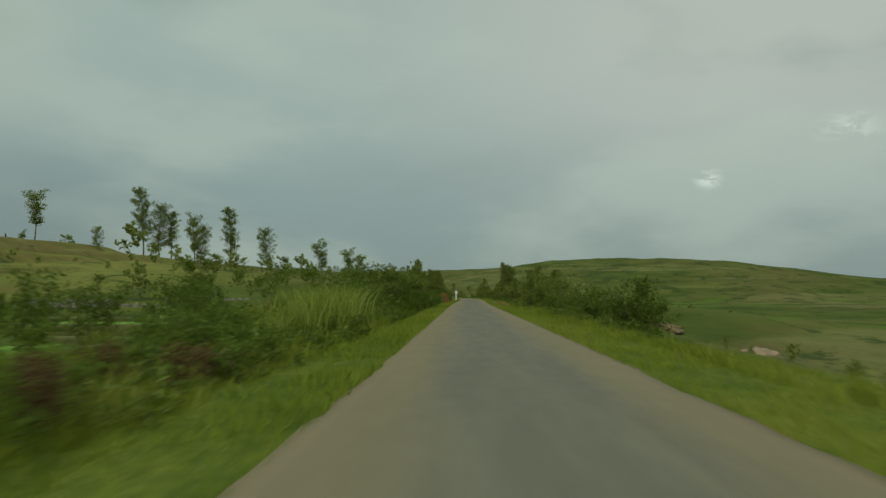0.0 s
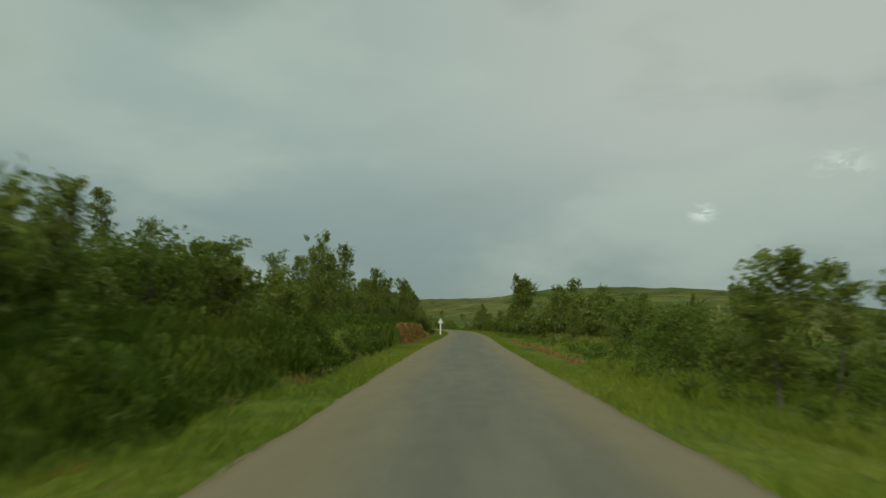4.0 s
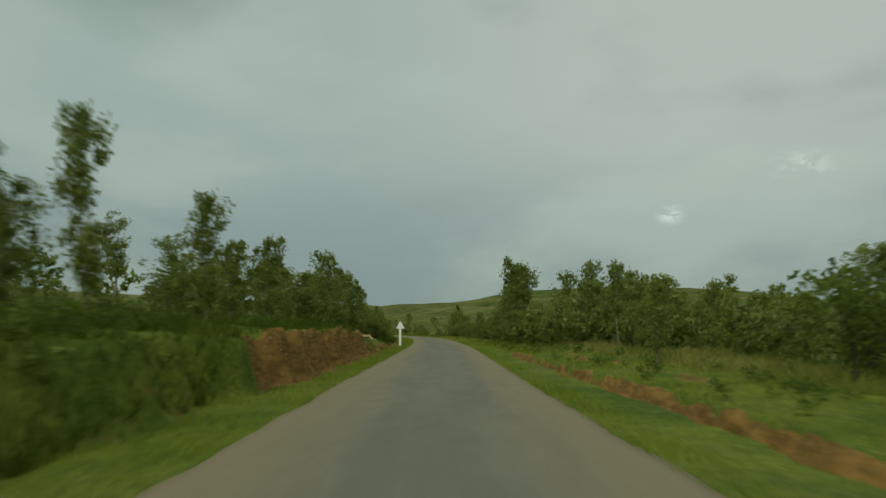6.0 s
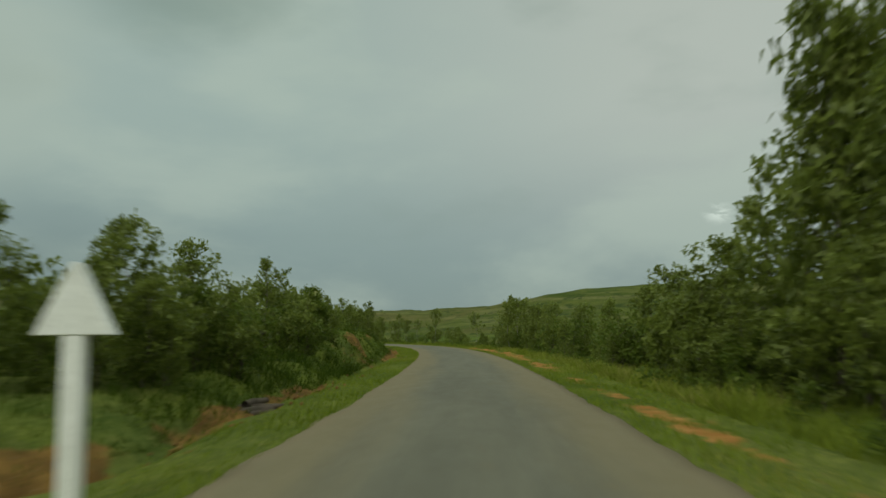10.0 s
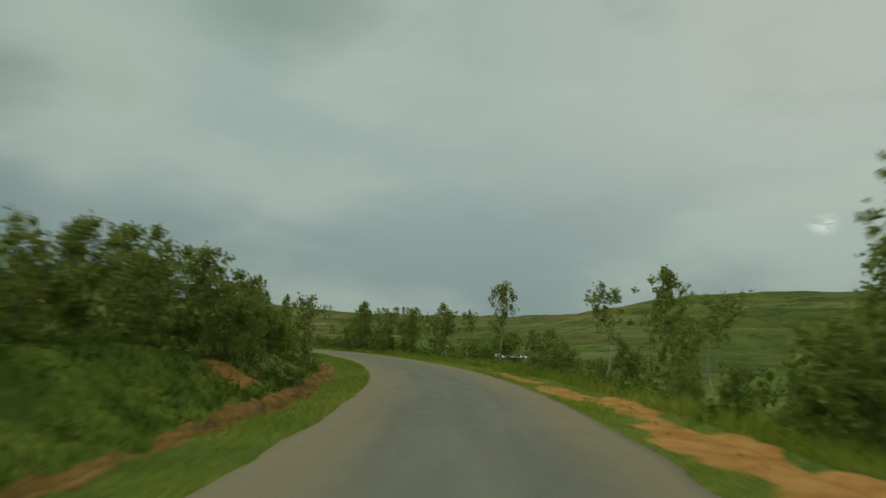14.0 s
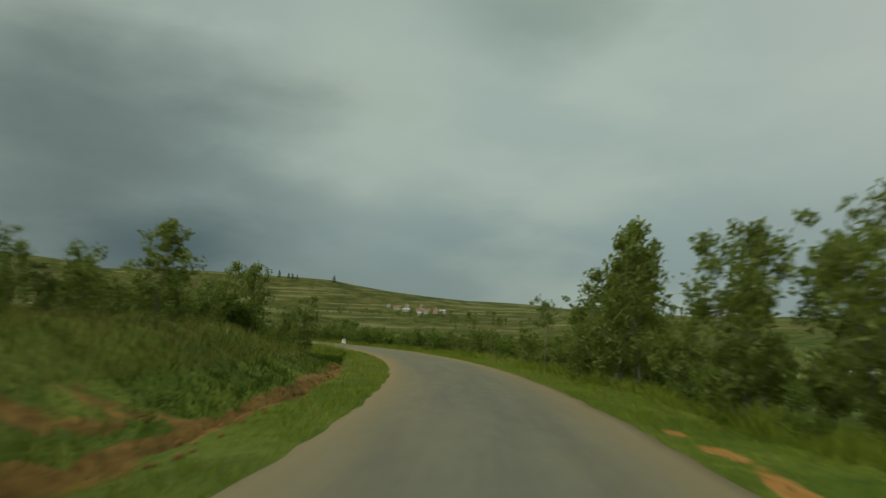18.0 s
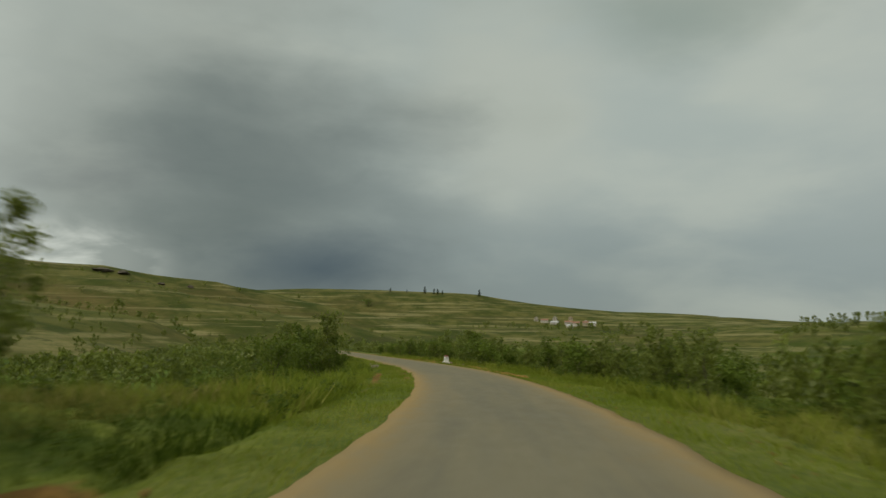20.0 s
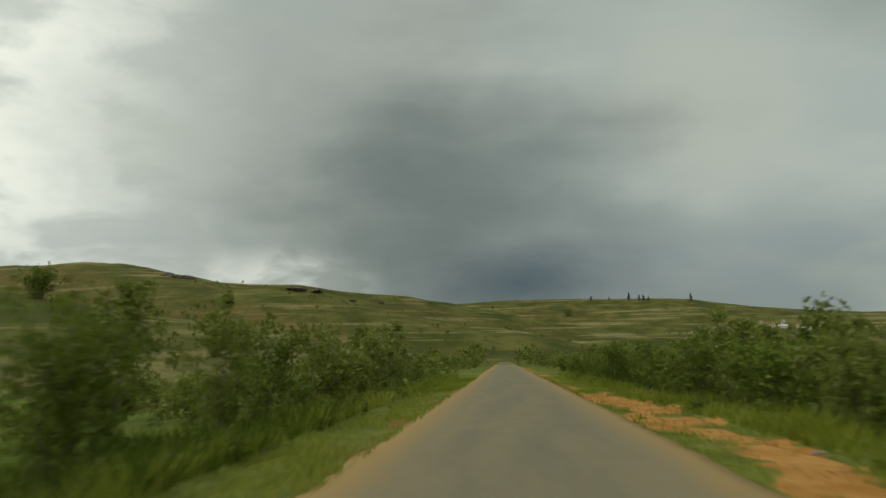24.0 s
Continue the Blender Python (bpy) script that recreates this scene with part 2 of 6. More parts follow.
def ground_material():
    """Grass, dry grass and laterite, the bare soil laid by the plan's own mask."""
    m, nt, b = material("grass_and_laterite")
    p = place_of(nt)
    big, mid, fine = noise_at(nt, p, 0.035, 5, 0.6), noise_at(nt, p, 0.35, 5, 0.6), noise_at(nt, p, 7.0, 5, 0.7)
    green = mix_colour(nt, span(nt, mid, 0.32, 0.68), (0.060, 0.092, 0.012), (0.168, 0.194, 0.028))
    green = mix_colour(nt, math_node(nt, "MULTIPLY", span(nt, big, 0.45, 0.68), 0.6), green, (0.20, 0.19, 0.070))
    green = mix_colour(nt, math_node(nt, "MULTIPLY", span(nt, fine, 0.32, 0.66), 0.7), green, (0.036, 0.062, 0.010))
    tuft = noise_at(nt, p, 1.7, 7, 0.72)
    green = mix_colour(nt, math_node(nt, "MULTIPLY", span(nt, tuft, 0.48, 0.66), 0.45), green, (0.034, 0.056, 0.009))
    straw = noise_at(nt, p, 4.5, 5, 0.7)
    green = mix_colour(nt, math_node(nt, "MULTIPLY", span(nt, straw, 0.56, 0.70), 0.5), green, (0.235, 0.210, 0.070))
    strata = noise_at(nt, p, 1.3, 6, 0.65, (1, 1, 4.5))
    earth = mix_colour(nt, span(nt, strata, 0.32, 0.70), (0.094, 0.054, 0.016), (0.225, 0.132, 0.038))
    earth = mix_colour(nt, math_node(nt, "MULTIPLY", span(nt, fine, 0.45, 0.75), 0.5), earth, (0.115, 0.062, 0.028))
    ochre = noise_at(nt, p, 0.9, 4, 0.6, (1, 1, 1.6))
    earth = mix_colour(nt, math_node(nt, "MULTIPLY", span(nt, ochre, 0.52, 0.68), 0.55), earth, (0.30, 0.170, 0.046))
    pale = noise_at(nt, p, 5.0, 4, 0.7)
    earth = mix_colour(nt, math_node(nt, "MULTIPLY", span(nt, pale, 0.62, 0.70), 0.55), earth, (0.34, 0.265, 0.160))
    moss = noise_at(nt, p, 1.9, 6, 0.7)
    earth = mix_colour(nt, math_node(nt, "MULTIPLY", span(nt, moss, 0.50, 0.66), 0.55), earth, (0.085, 0.078, 0.026))
    # lighter orange soil for open shoulders, with their stronger light put into the colour
    bright_earth = mix_colour(nt, span(nt, strata, 0.32, 0.70), (0.275, 0.124, 0.029), (0.39, 0.212, 0.070))
    earth = mix_colour(nt, math_node(nt, "MULTIPLY", attribute(nt, "bright_soil"), 0.9), earth, bright_earth)
    ragged = math_node(nt, "ADD", math_node(nt, "MULTIPLY", math_node(nt, "SUBTRACT", mid, 0.5), 0.55), math_node(nt, "MULTIPLY", math_node(nt, "SUBTRACT", tuft, 0.5), 0.95))
    bare = span(nt, math_node(nt, "ADD", attribute(nt, "soil"), ragged), 0.38, 0.60)
    col = mix_colour(nt, bare, green, earth)
    nt.links.new(col, b.inputs["Base Color"])
    b.inputs["Roughness"].default_value = 0.95
    b.inputs["Specular IOR Level"].default_value = 0.05
    bump(nt, b, math_node(nt, "ADD", fine, math_node(nt, "MULTIPLY", strata, 0.4)), 0.5, 0.06)
    return m


def land_material():
    """Hills and valley: grass slopes, dry patches, plots and dark scrub."""
    m, nt, b = material("hill_grassland")
    p = place_of(nt)
    broad, mid, fine = noise_at(nt, p, 0.006, 6, 0.6), noise_at(nt, p, 0.03, 6, 0.62), noise_at(nt, p, 0.4, 5, 0.68)
    scrub = noise_at(nt, p, 0.055, 7, 0.72, None, 0.4)
    col = mix_colour(nt, span(nt, mid, 0.34, 0.66), (0.044, 0.066, 0.012), (0.096, 0.110, 0.026))
    col = mix_colour(nt, math_node(nt, "MULTIPLY", span(nt, broad, 0.46, 0.66), 0.7), col, (0.135, 0.112, 0.042))
    tan = mix_colour(nt, span(nt, mid, 0.36, 0.64), (0.042, 0.052, 0.012), (0.130, 0.118, 0.038))
    col = mix_colour(nt, math_node(nt, "MULTIPLY", attribute(nt, "dry"), span(nt, broad, 0.30, 0.60, 0.45, 0.95)), col, tan)
    col = mix_colour(nt, math_node(nt, "MULTIPLY", attribute(nt, "meadow"), 0.85), col, mix_colour(nt, span(nt, mid, 0.38, 0.62), (0.110, 0.125, 0.026), (0.195, 0.195, 0.052)))
    contour = noise_at(nt, p, 0.02, 5, 0.6, (0.35, 0.35, 9.0))
    col = mix_colour(nt, math_node(nt, "MULTIPLY", span(nt, contour, 0.53, 0.62), span(nt, attribute(nt, "dry"), 0.0, 1.0, 0.35, 0.7)), col, (0.064, 0.060, 0.022))
    ledge = noise_at(nt, p, 0.021, 5, 0.6, (0.3, 0.3, 12.0))
    col = mix_colour(nt, math_node(nt, "MULTIPLY", span(nt, ledge, 0.54, 0.61), span(nt, attribute(nt, "dry"), 0.0, 1.0, 0.3, 0.72)), col, (0.250, 0.220, 0.105))
    v = nt.nodes.new("ShaderNodeTexVoronoi")
    nt.links.new(p, v.inputs["Vector"])
    v.inputs["Scale"].default_value = 0.022
    sepc = nt.nodes.new("ShaderNodeSeparateColor")
    nt.links.new(v.outputs["Color"], sepc.inputs[0])
    plots = math_node(nt, "MULTIPLY", span(nt, sepc.outputs[0], 0.68, 0.72), attribute(nt, "plots"))
    col = mix_colour(nt, math_node(nt, "MULTIPLY", plots, 0.8), col, (0.082, 0.128, 0.020))
    col = mix_colour(nt, math_node(nt, "MULTIPLY", attribute(nt, "cut"), 0.6), col, (0.120, 0.082, 0.036))
    col = mix_colour(nt, math_node(nt, "MULTIPLY", span(nt, scrub, 0.53, 0.59), span(nt, attribute(nt, "dry"), 0.0, 1.0, 0.8, 0.35)), col, (0.026, 0.042, 0.013))
    col = mix_colour(nt, math_node(nt, "MULTIPLY", span(nt, fine, 0.35, 0.7), 0.45), col, (0.055, 0.08, 0.018))
    nt.links.new(col, b.inputs["Base Color"])
    b.inputs["Roughness"].default_value = 0.95
    b.inputs["Specular IOR Level"].default_value = 0.03
    bump(nt, b, math_node(nt, "ADD", fine, scrub), 0.8, 0.5)
    return m


def leaf_material(name, dark, light, pale, glow=0.25, rough=0.7, spec=0.08):
    m, nt, b = material(name)
    tone = attribute(nt, "tone")
    col = mix_colour(nt, span(nt, tone, 0.0, 0.8, smooth=False), dark, light)
    col = mix_colour(nt, span(nt, tone, 0.86, 1.0), col, pale)
    own = nt.nodes.new("ShaderNodeObjectInfo").outputs["Random"]
    col = mix_colour(nt, math_node(nt, "MULTIPLY", own, 0.35), col, light)
    nt.links.new(col, b.inputs["Base Color"])
    b.inputs["Roughness"].default_value = rough
    b.inputs["Specular IOR Level"].default_value = spec
    tr = nt.nodes.new("ShaderNodeBsdfTranslucent")
    nt.links.new(mix_colour(nt, 0.5, col, light), tr.inputs[0])
    mx = nt.nodes.new("ShaderNodeMixShader")
    mx.inputs[0].default_value = glow
    nt.links.new(b.outputs[0], mx.inputs[1])
    nt.links.new(tr.outputs[0], mx.inputs[2])
    nt.links.new(mx.outputs[0], nt.nodes["Material Output"].inputs[0])
    return m


def grained(name, a, c, scale, rough=0.85, relief=0.4, distance=0.02, stretch=None, spec=0.3):
    m, nt, b = material(name)
    p = local_of(nt)
    n1, n2 = noise_at(nt, p, scale, 5, 0.65, stretch), noise_at(nt, p, scale * 6, 4, 0.7, stretch)
    col = mix_colour(nt, span(nt, n1, 0.3, 0.7), a, c)
    col = mix_colour(nt, math_node(nt, "MULTIPLY", span(nt, n2, 0.5, 0.75), 0.35), col, tuple(0.5 * v for v in a))
    nt.links.new(col, b.inputs["Base Color"])
    b.inputs["Roughness"].default_value = rough
    b.inputs["Specular IOR Level"].default_value = spec
    bump(nt, b, n2, relief, distance)
    return m


ASPHALT, GROUND, LAND = asphalt_material(), ground_material(), land_material()
LEAF_EUC = leaf_material("eucalyptus_leaves", (0.060, 0.084, 0.014), (0.190, 0.230, 0.040), (0.40, 0.42, 0.17), 0.48, 0.5, 0.3)
LEAF_BUSH = leaf_material("bush_leaves", (0.034, 0.058, 0.008), (0.118, 0.162, 0.020), (0.23, 0.28, 0.065), 0.46, 0.55, 0.2)
LEAF_YOUNG = leaf_material("young_leaves", (0.044, 0.074, 0.011), (0.140, 0.195, 0.029), (0.23, 0.27, 0.065), 0.3)
LEAF_REED = leaf_material("reed_blades", (0.105, 0.145, 0.020), (0.225, 0.275, 0.048), (0.34, 0.33, 0.11), 0.3)
LEAF_RUST = leaf_material("rusty_dry_leaves", (0.070, 0.052, 0.022), (0.135, 0.088, 0.038), (0.09, 0.13, 0.03))
LEAF_PINE = leaf_material("dark_conifer_leaves", (0.012, 0.022, 0.008), (0.035, 0.052, 0.016), (0.05, 0.072, 0.023))
BLADE = leaf_material("grass_blades", (0.077, 0.117, 0.013), (0.192, 0.240, 0.028), (0.28, 0.25, 0.060), 0.3)
# dark green bank grass, deepened further to carry the left side's shade
BLADE_BANK = leaf_material("dark_bank_grass", (0.023, 0.043, 0.004), (0.060, 0.094, 0.008), (0.15, 0.155, 0.030), 0.3)
BLADE_PALE = leaf_material("pale_roadside_herbs", (0.078, 0.112, 0.012), (0.190, 0.230, 0.027), (0.30, 0.28, 0.08), 0.32)
BLADE_DRY = leaf_material("tall_seeding_grass", (0.095, 0.115, 0.020), (0.22, 0.215, 0.050), (0.35, 0.29, 0.12), 0.3)
BARK = grained("pale_bark", (0.085, 0.070, 0.052), (0.215, 0.185, 0.145), 4, 0.9, 0.5, 0.02, (1, 1, 0.3))
BARK_WHITE = grained("whitish_gum_bark", (0.15, 0.135, 0.108), (0.33, 0.30, 0.25), 4, 0.9, 0.5, 0.02, (1, 1, 0.3))
BARK_DARK = grained("dark_bark", (0.055, 0.042, 0.030), (0.12, 0.095, 0.070), 5, 0.9, 0.5, 0.02, (1, 1, 0.3))
WHITEWASH = grained("whitewashed_concrete", (0.70, 0.70, 0.66), (0.82, 0.82, 0.79), 3, 0.75, 0.25, 0.006)
RED_PAINT = grained("faded_red_paint", (0.24, 0.085, 0.055), (0.36, 0.15, 0.10), 6, 0.7, 0.2, 0.004)
BLACK_PAINT = grained("worn_dark_paint", (0.10, 0.095, 0.08), (0.22, 0.21, 0.18), 12, 0.7, 0.1, 0.002)
CONCRETE = grained("weathered_concrete", (0.19, 0.165, 0.105), (0.36, 0.31, 0.20), 3, 0.9, 0.5, 0.015)
GRANITE = grained("lichened_granite", (0.15, 0.115, 0.08), (0.34, 0.25, 0.165), 1.4, 0.9, 0.7, 0.04)
CLAY_CLOD = grained("laterite_clod", (0.13, 0.062, 0.020), (0.25, 0.13, 0.045), 2.5, 0.95, 0.7, 0.04)
DEAD_WOOD = grained("grey_dead_wood", (0.13, 0.095, 0.065), (0.30, 0.23, 0.16), 3, 0.95, 0.7, 0.03, (1, 1, 0.25))
PLASTER = grained("limewashed_plaster", (0.42, 0.39, 0.33), (0.60, 0.57, 0.50), 0.5, 0.9, 0.2, 0.02)
PLASTER_OCHRE = grained("ochre_plaster", (0.40, 0.34, 0.23), (0.52, 0.45, 0.32), 0.5, 0.9, 0.2, 0.02)
ROOF_TIN = grained("grey_tin_roof", (0.34, 0.34, 0.34), (0.52, 0.52, 0.52), 0.6, 0.5, 0.1, 0.01)
ROOF_TILE = grained("red_clay_roof", (0.20, 0.105, 0.07), (0.32, 0.18, 0.12), 0.8, 0.9, 0.3, 0.03)
OPENING = grained("dark_window_opening", (0.02, 0.02, 0.022), (0.035, 0.035, 0.035), 2, 0.4, 0.0, 0.01)


# ---- the plan: road line, verges, banks and hills ----
HALF = 2.70
HEADINGS = ((-90, 0.41), (30, 0.41), (60, 0.56), (85, 0.47), (110, 0.19), (140, -0.57), (165, -0.18), (186, 1.01), (204, 1.90), (220, 3.43), (237, 5.75),
            (253, 9.40), (270, 15.35), (286, 20.41), (303, 24.30), (319, 28.54), (336, 33.45), (353, 38.25), (370, 42.67), (386, 46.80), (403, 50.60),
            (415, 51.00), (900, 51.10))
RS = np.arange(-90.0, 880.0, 1.0)
_h = np.radians(np.interp(RS, *zip(*HEADINGS)))
_h = np.convolve(np.pad(_h, 6, "edge"), np.ones(13) / 13, "valid")
RX = np.concatenate(([0.0], np.cumsum(-np.sin((_h[1:] + _h[:-1]) / 2))))
RY = np.concatenate(([0.0], np.cumsum(np.cos((_h[1:] + _h[:-1]) / 2))))
RX += 0.91 - np.interp(0, RS, RX)
RY -= np.interp(0, RS, RY)


def road_xy(s, d):
    """World x, y at s metres along the road and d metres to the right of its middle."""
    h = np.interp(s, RS, _h)
    return np.interp(s, RS, RX) + d * np.cos(h), np.interp(s, RS, RY) + d * np.sin(h)


def road_sd(x, y):
    """The nearest place along the road and the distance to its right."""
    x, y = np.asarray(x, float), np.asarray(y, float)
    s, d = np.empty(x.size), np.empty(x.size)
    fx, fy = x.ravel(), y.ravel()
    step = 4
    for i in range(0, fx.size, 20000):
        px, py = fx[i:i + 20000], fy[i:i + 20000]
        k = np.argmin((px[:, None] - RX[None, ::step]) ** 2 + (py[:, None] - RY[None, ::step]) ** 2, 1) * step
        for _ in range(2):
            h = np.interp(RS[0] + k, RS, _h)
            dx, dy = px - np.interp(RS[0] + k, RS, RX), py - np.interp(RS[0] + k, RS, RY)
            k = np.clip(k + (-np.sin(h) * dx + np.cos(h) * dy), 0, len(RS) - 1)
        h = np.interp(RS[0] + k, RS, _h)
        dx, dy = px - np.interp(RS[0] + k, RS, RX), py - np.interp(RS[0] + k, RS, RY)
        s[i:i + 20000] = RS[0] + k
        along = -np.sin(h) * dx + np.cos(h) * dy
        d[i:i + 20000] = np.sign(np.cos(h) * dx + np.sin(h) * dy) * np.hypot(np.cos(h) * dx + np.sin(h) * dy, along)
    return s.reshape(x.shape), d.reshape(x.shape)


_grid = np.random.RandomState(7).rand(256, 256)


def vnoise(x, y):
    """Smooth noise from -1 to 1, one wave a metre."""
    x, y = np.asarray(x, float), np.asarray(y, float)
    i, j = np.floor(x).astype(int), np.floor(y).astype(int)
    u, v = x - i, y - j
    u, v = u * u * (3 - 2 * u), v * v * (3 - 2 * v)
    a, b = _grid[i % 256, j % 256], _grid[(i + 1) % 256, j % 256]
    c, e = _grid[i % 256, (j + 1) % 256], _grid[(i + 1) % 256, (j + 1) % 256]
    return 2 * ((a * (1 - u) + b * u) * (1 - v) + (c * (1 - u) + e * u) * v) - 1


def fbm(x, y, octaves=4):
    return sum(vnoise(x * 2 ** k + 17.3 * k, y * 2 ** k + 5.1 * k) * 0.5 ** k for k in range(octaves))


def ease(v, a, b):
    u = np.clip((v - a) / (b - a), 0, 1)
    return u * u * (3 - 2 * u)


# along the road, side by side: ditch distance and depth; bank foot, width and height; level 30 m out
LEFT_DITCH = ((-90, 5, 0.15), (25, 5, 0.15), (50, 4.8, 0.3), (66, 4.75, 0.4), (98, 4.6, 0.25), (120, 4.9, 0.15), (150, 4.2, 0.1), (158, 4.4, 0.25), (172, 4.7, 0.3),
              (190, 4.9, 0.3), (205, 4.7, 0.2), (218, 4.7, 0.28), (240, 4.65, 0.3), (262, 4.5, 0.40), (275, 4.55, 0.42), (292, 4.8, 0.42), (310, 4.75, 0.38), (335, 5.05, 0.32),
              (352, 5.0, 0.15), (380, 4.6, 0.1), (880, 4.6, 0.1))
LEFT_BANK = ((-90, 6, 4, -0.5), (25, 6, 4, -0.4), (50, 5.2, 1.8, 0.5), (66, 5.1, 1, 0.9), (98, 5.0, 1.4, 1.1), (116, 5.0, 1.2, 1.35), (126, 4.5, 0.6, 1.35), (153, 4.5, 0.6, 1.35),
             (161, 4.7, 0.9, 0.85), (172, 5.0, 1.6, 0.5), (190, 5.2, 1.6, 0.5), (205, 5.1, 1.8, 0.7), (218, 5.05, 2.0, 1.7), (240, 5.0, 2.2, 1.5), (262, 4.95, 2.9, 0.95), (275, 5.0, 3.0, 0.78),
             (292, 5.2, 3.0, 0.80), (304, 5.2, 3.4, 1.25), (316, 5.2, 4.2, 1.8), (335, 5.5, 4.4, 1.65), (346, 5.5, 4.0, 1.0), (356, 5.4, 3, -0.1), (380, 4.8, 4, -0.9), (880, 4.6, 4, -0.6))
LEFT_LEVEL = ((-90, -1.6), (25, -1.4), (50, -0.6), (62, 0.2), (76, 2.2), (98, 4), (108, 4), (150, 4), (158, 3), (172, 2.5), (205, 3), (218, 4), (240, 3.5), (275, 2.2), (310, 1.9),
    (335, 1.2), (346, 0.4), (356, -1.4), (380, -2.4), (880, -2))
RIGHT_DITCH = ((-90, 4.5, 0), (45, 4.5, 0), (80, 4.6, 0.1), (105, 5.0, 0.3), (125, 4.95, 0.36), (137, 4.8, 0.40), (155, 4.62, 0.36), (166, 4.4, 0.1), (205, 4.4, 0.05),
               (250, 4.6, 0.1), (330, 4.8, 0.1), (380, 4.8, 0.1), (880, 4.8, 0.1))
RIGHT_BANK = ((-90, 5, 4, -0.75), (45, 5, 4, -0.65), (80, 5, 4, -0.1), (105, 5.1, 0.25, 0.06), (125, 5.06, 0.22, 0.10), (155, 4.74, 0.22, 0.10), (166, 4.8, 3, 0.1), (205, 5, 4, -0.3),
              (250, 5, 4, -0.7), (330, 5, 4, -0.7), (380, 5.2, 4, -0.5), (880, 5.2, 4, -0.5))
RIGHT_LEVEL = ((-90, -4.8), (45, -5.0), (76, -4.6), (92, -2.2), (106, 0.0), (150, 0.4), (166, -0.3), (205, -2.4), (250, -3.8), (330, -3.8), (380, -3), (880, -2.5))
# hills: middle x, y, height, half-length, half-width, turn of the long axis in degrees
HILLS = ((145, 809, 43.4, 146, 188, 37), (-13, 1200, 26.3, 305, 136, 2), (514, 803, 22.3, 225, 215, -30), (716, 289, 27.9, 401, 255, -74),
         (-77, 134, 5.6, 95, 44, 77), (-238, 57, 25.3, 189, 103, 62), (-35, 1744, 49.9, 807, 322, 32), (-931, 1922, 87.9, 636, 309, 31),
         (-1160, 1294, 97.1, 472, 199, 33), (-704, 539, 60.7, 257, 96, 29), (-436, 297, 42.0, 209, 128, 56), (-914, 662, 84.5, 408, 147, 63),
         (854, 1938, 54.2, 879, 366, -14), (-1666, 203, 122.6, 694, 510, 79))


def far_z(x, y):
    z = -5.0 + 2.0 * fbm(x / 90, y / 90, 4)
    warp = 40 * fbm(x / 260 + 3, y / 260, 3)
    for hx, hy, hh, a, b, turn in HILLS:
        t = radians(turn)
        dx, dy = x - hx + warp, y - hy + warp * 0.6
        u, v = (dx * math.cos(t) + dy * math.sin(t)) / a, (-dx * math.sin(t) + dy * math.cos(t)) / b
        q = u * u + v * v
        z = z + hh * np.exp(-q ** 1.25 * 0.8)
    # old field terraces on the slope beside the start
    near_field = np.exp(-(((x + 62) / 48) ** 2 + ((y - 95) / 85) ** 2) ** 2)
    step = z / 2.1 + 0.25 * fbm(x / 30, y / 30, 2)
    z = z + near_field * 2.1 * (np.floor(step) + ease(step - np.floor(step), 0.72, 0.98) - step) * 0.85
    return z + 3.0 * ease(np.hypot(x, y - 200), 300, 900) * fbm(x / 45, y / 45, 4)


def near_z(s, d):
    """Cross-section of verge, ditch and bank beside the road."""
    a = np.abs(d)
    cols = []
    for tables in ((LEFT_DITCH, LEFT_BANK, LEFT_LEVEL), (RIGHT_DITCH, RIGHT_BANK, RIGHT_LEVEL)):
        cols.append([np.interp(s, t[:, 0], t[:, k]) for t in map(np.array, tables) for k in range(1, t.shape[1])])
    dd, depth, foot, width, high, level = [np.where(d < 0, l, r) for l, r in zip(*cols)]
    ragged = (0.30 * fbm(s / 2.3, np.sign(d) * 9.0, 4) + 0.18 * fbm(s / 0.8, d / 0.8, 2)) * np.where(d < 0, 1.0, 0.4)
    edge = a + ragged * ease(a, HALF + 0.6, HALF + 1.4)
    z = -0.02 * np.minimum(a, HALF) - 0.05 * ease(a, HALF, HALF + 1.2)
    z = z - depth * np.exp(-((edge - dd) / np.where(d < 0, 0.32, 0.17)) ** 2)
    z = z + (high + 0.08) * ease(edge, foot, foot + width)
    z = z + (level - high) * np.clip((a - foot - width) / (30 - foot - width), 0, 1.6)
    face = ease(edge, foot - 0.1, foot + 0.3) * (1 - ease(edge, foot + width, foot + width + 0.5)) * ease(high / np.maximum(width, 0.3), 0.9, 2.5)
    z = z + face * (0.16 * fbm(s / 0.55, d / 0.5, 3) + 0.10 * np.abs(fbm(s / 1.7, 3.3, 2)))
    rough = ease(a, HALF + 0.3, 8)
    return z + rough * (0.16 * fbm(s / 3.1, d / 3.1, 3) + 0.05 * fbm(s / 0.7, d / 0.7, 2)) + 0.35 * ease(a, 8, 20) * fbm(s / 9, d / 9, 3)


def ground_z(x, y):
    s, d = road_sd(x, y)
    w = np.maximum(ease(np.abs(d), 22, 75), np.maximum(ease(s, 560, 860), ease(-s, 60, 89)))
    return near_z(s, d) * (1 - w) + far_z(x, y) * w, s, d


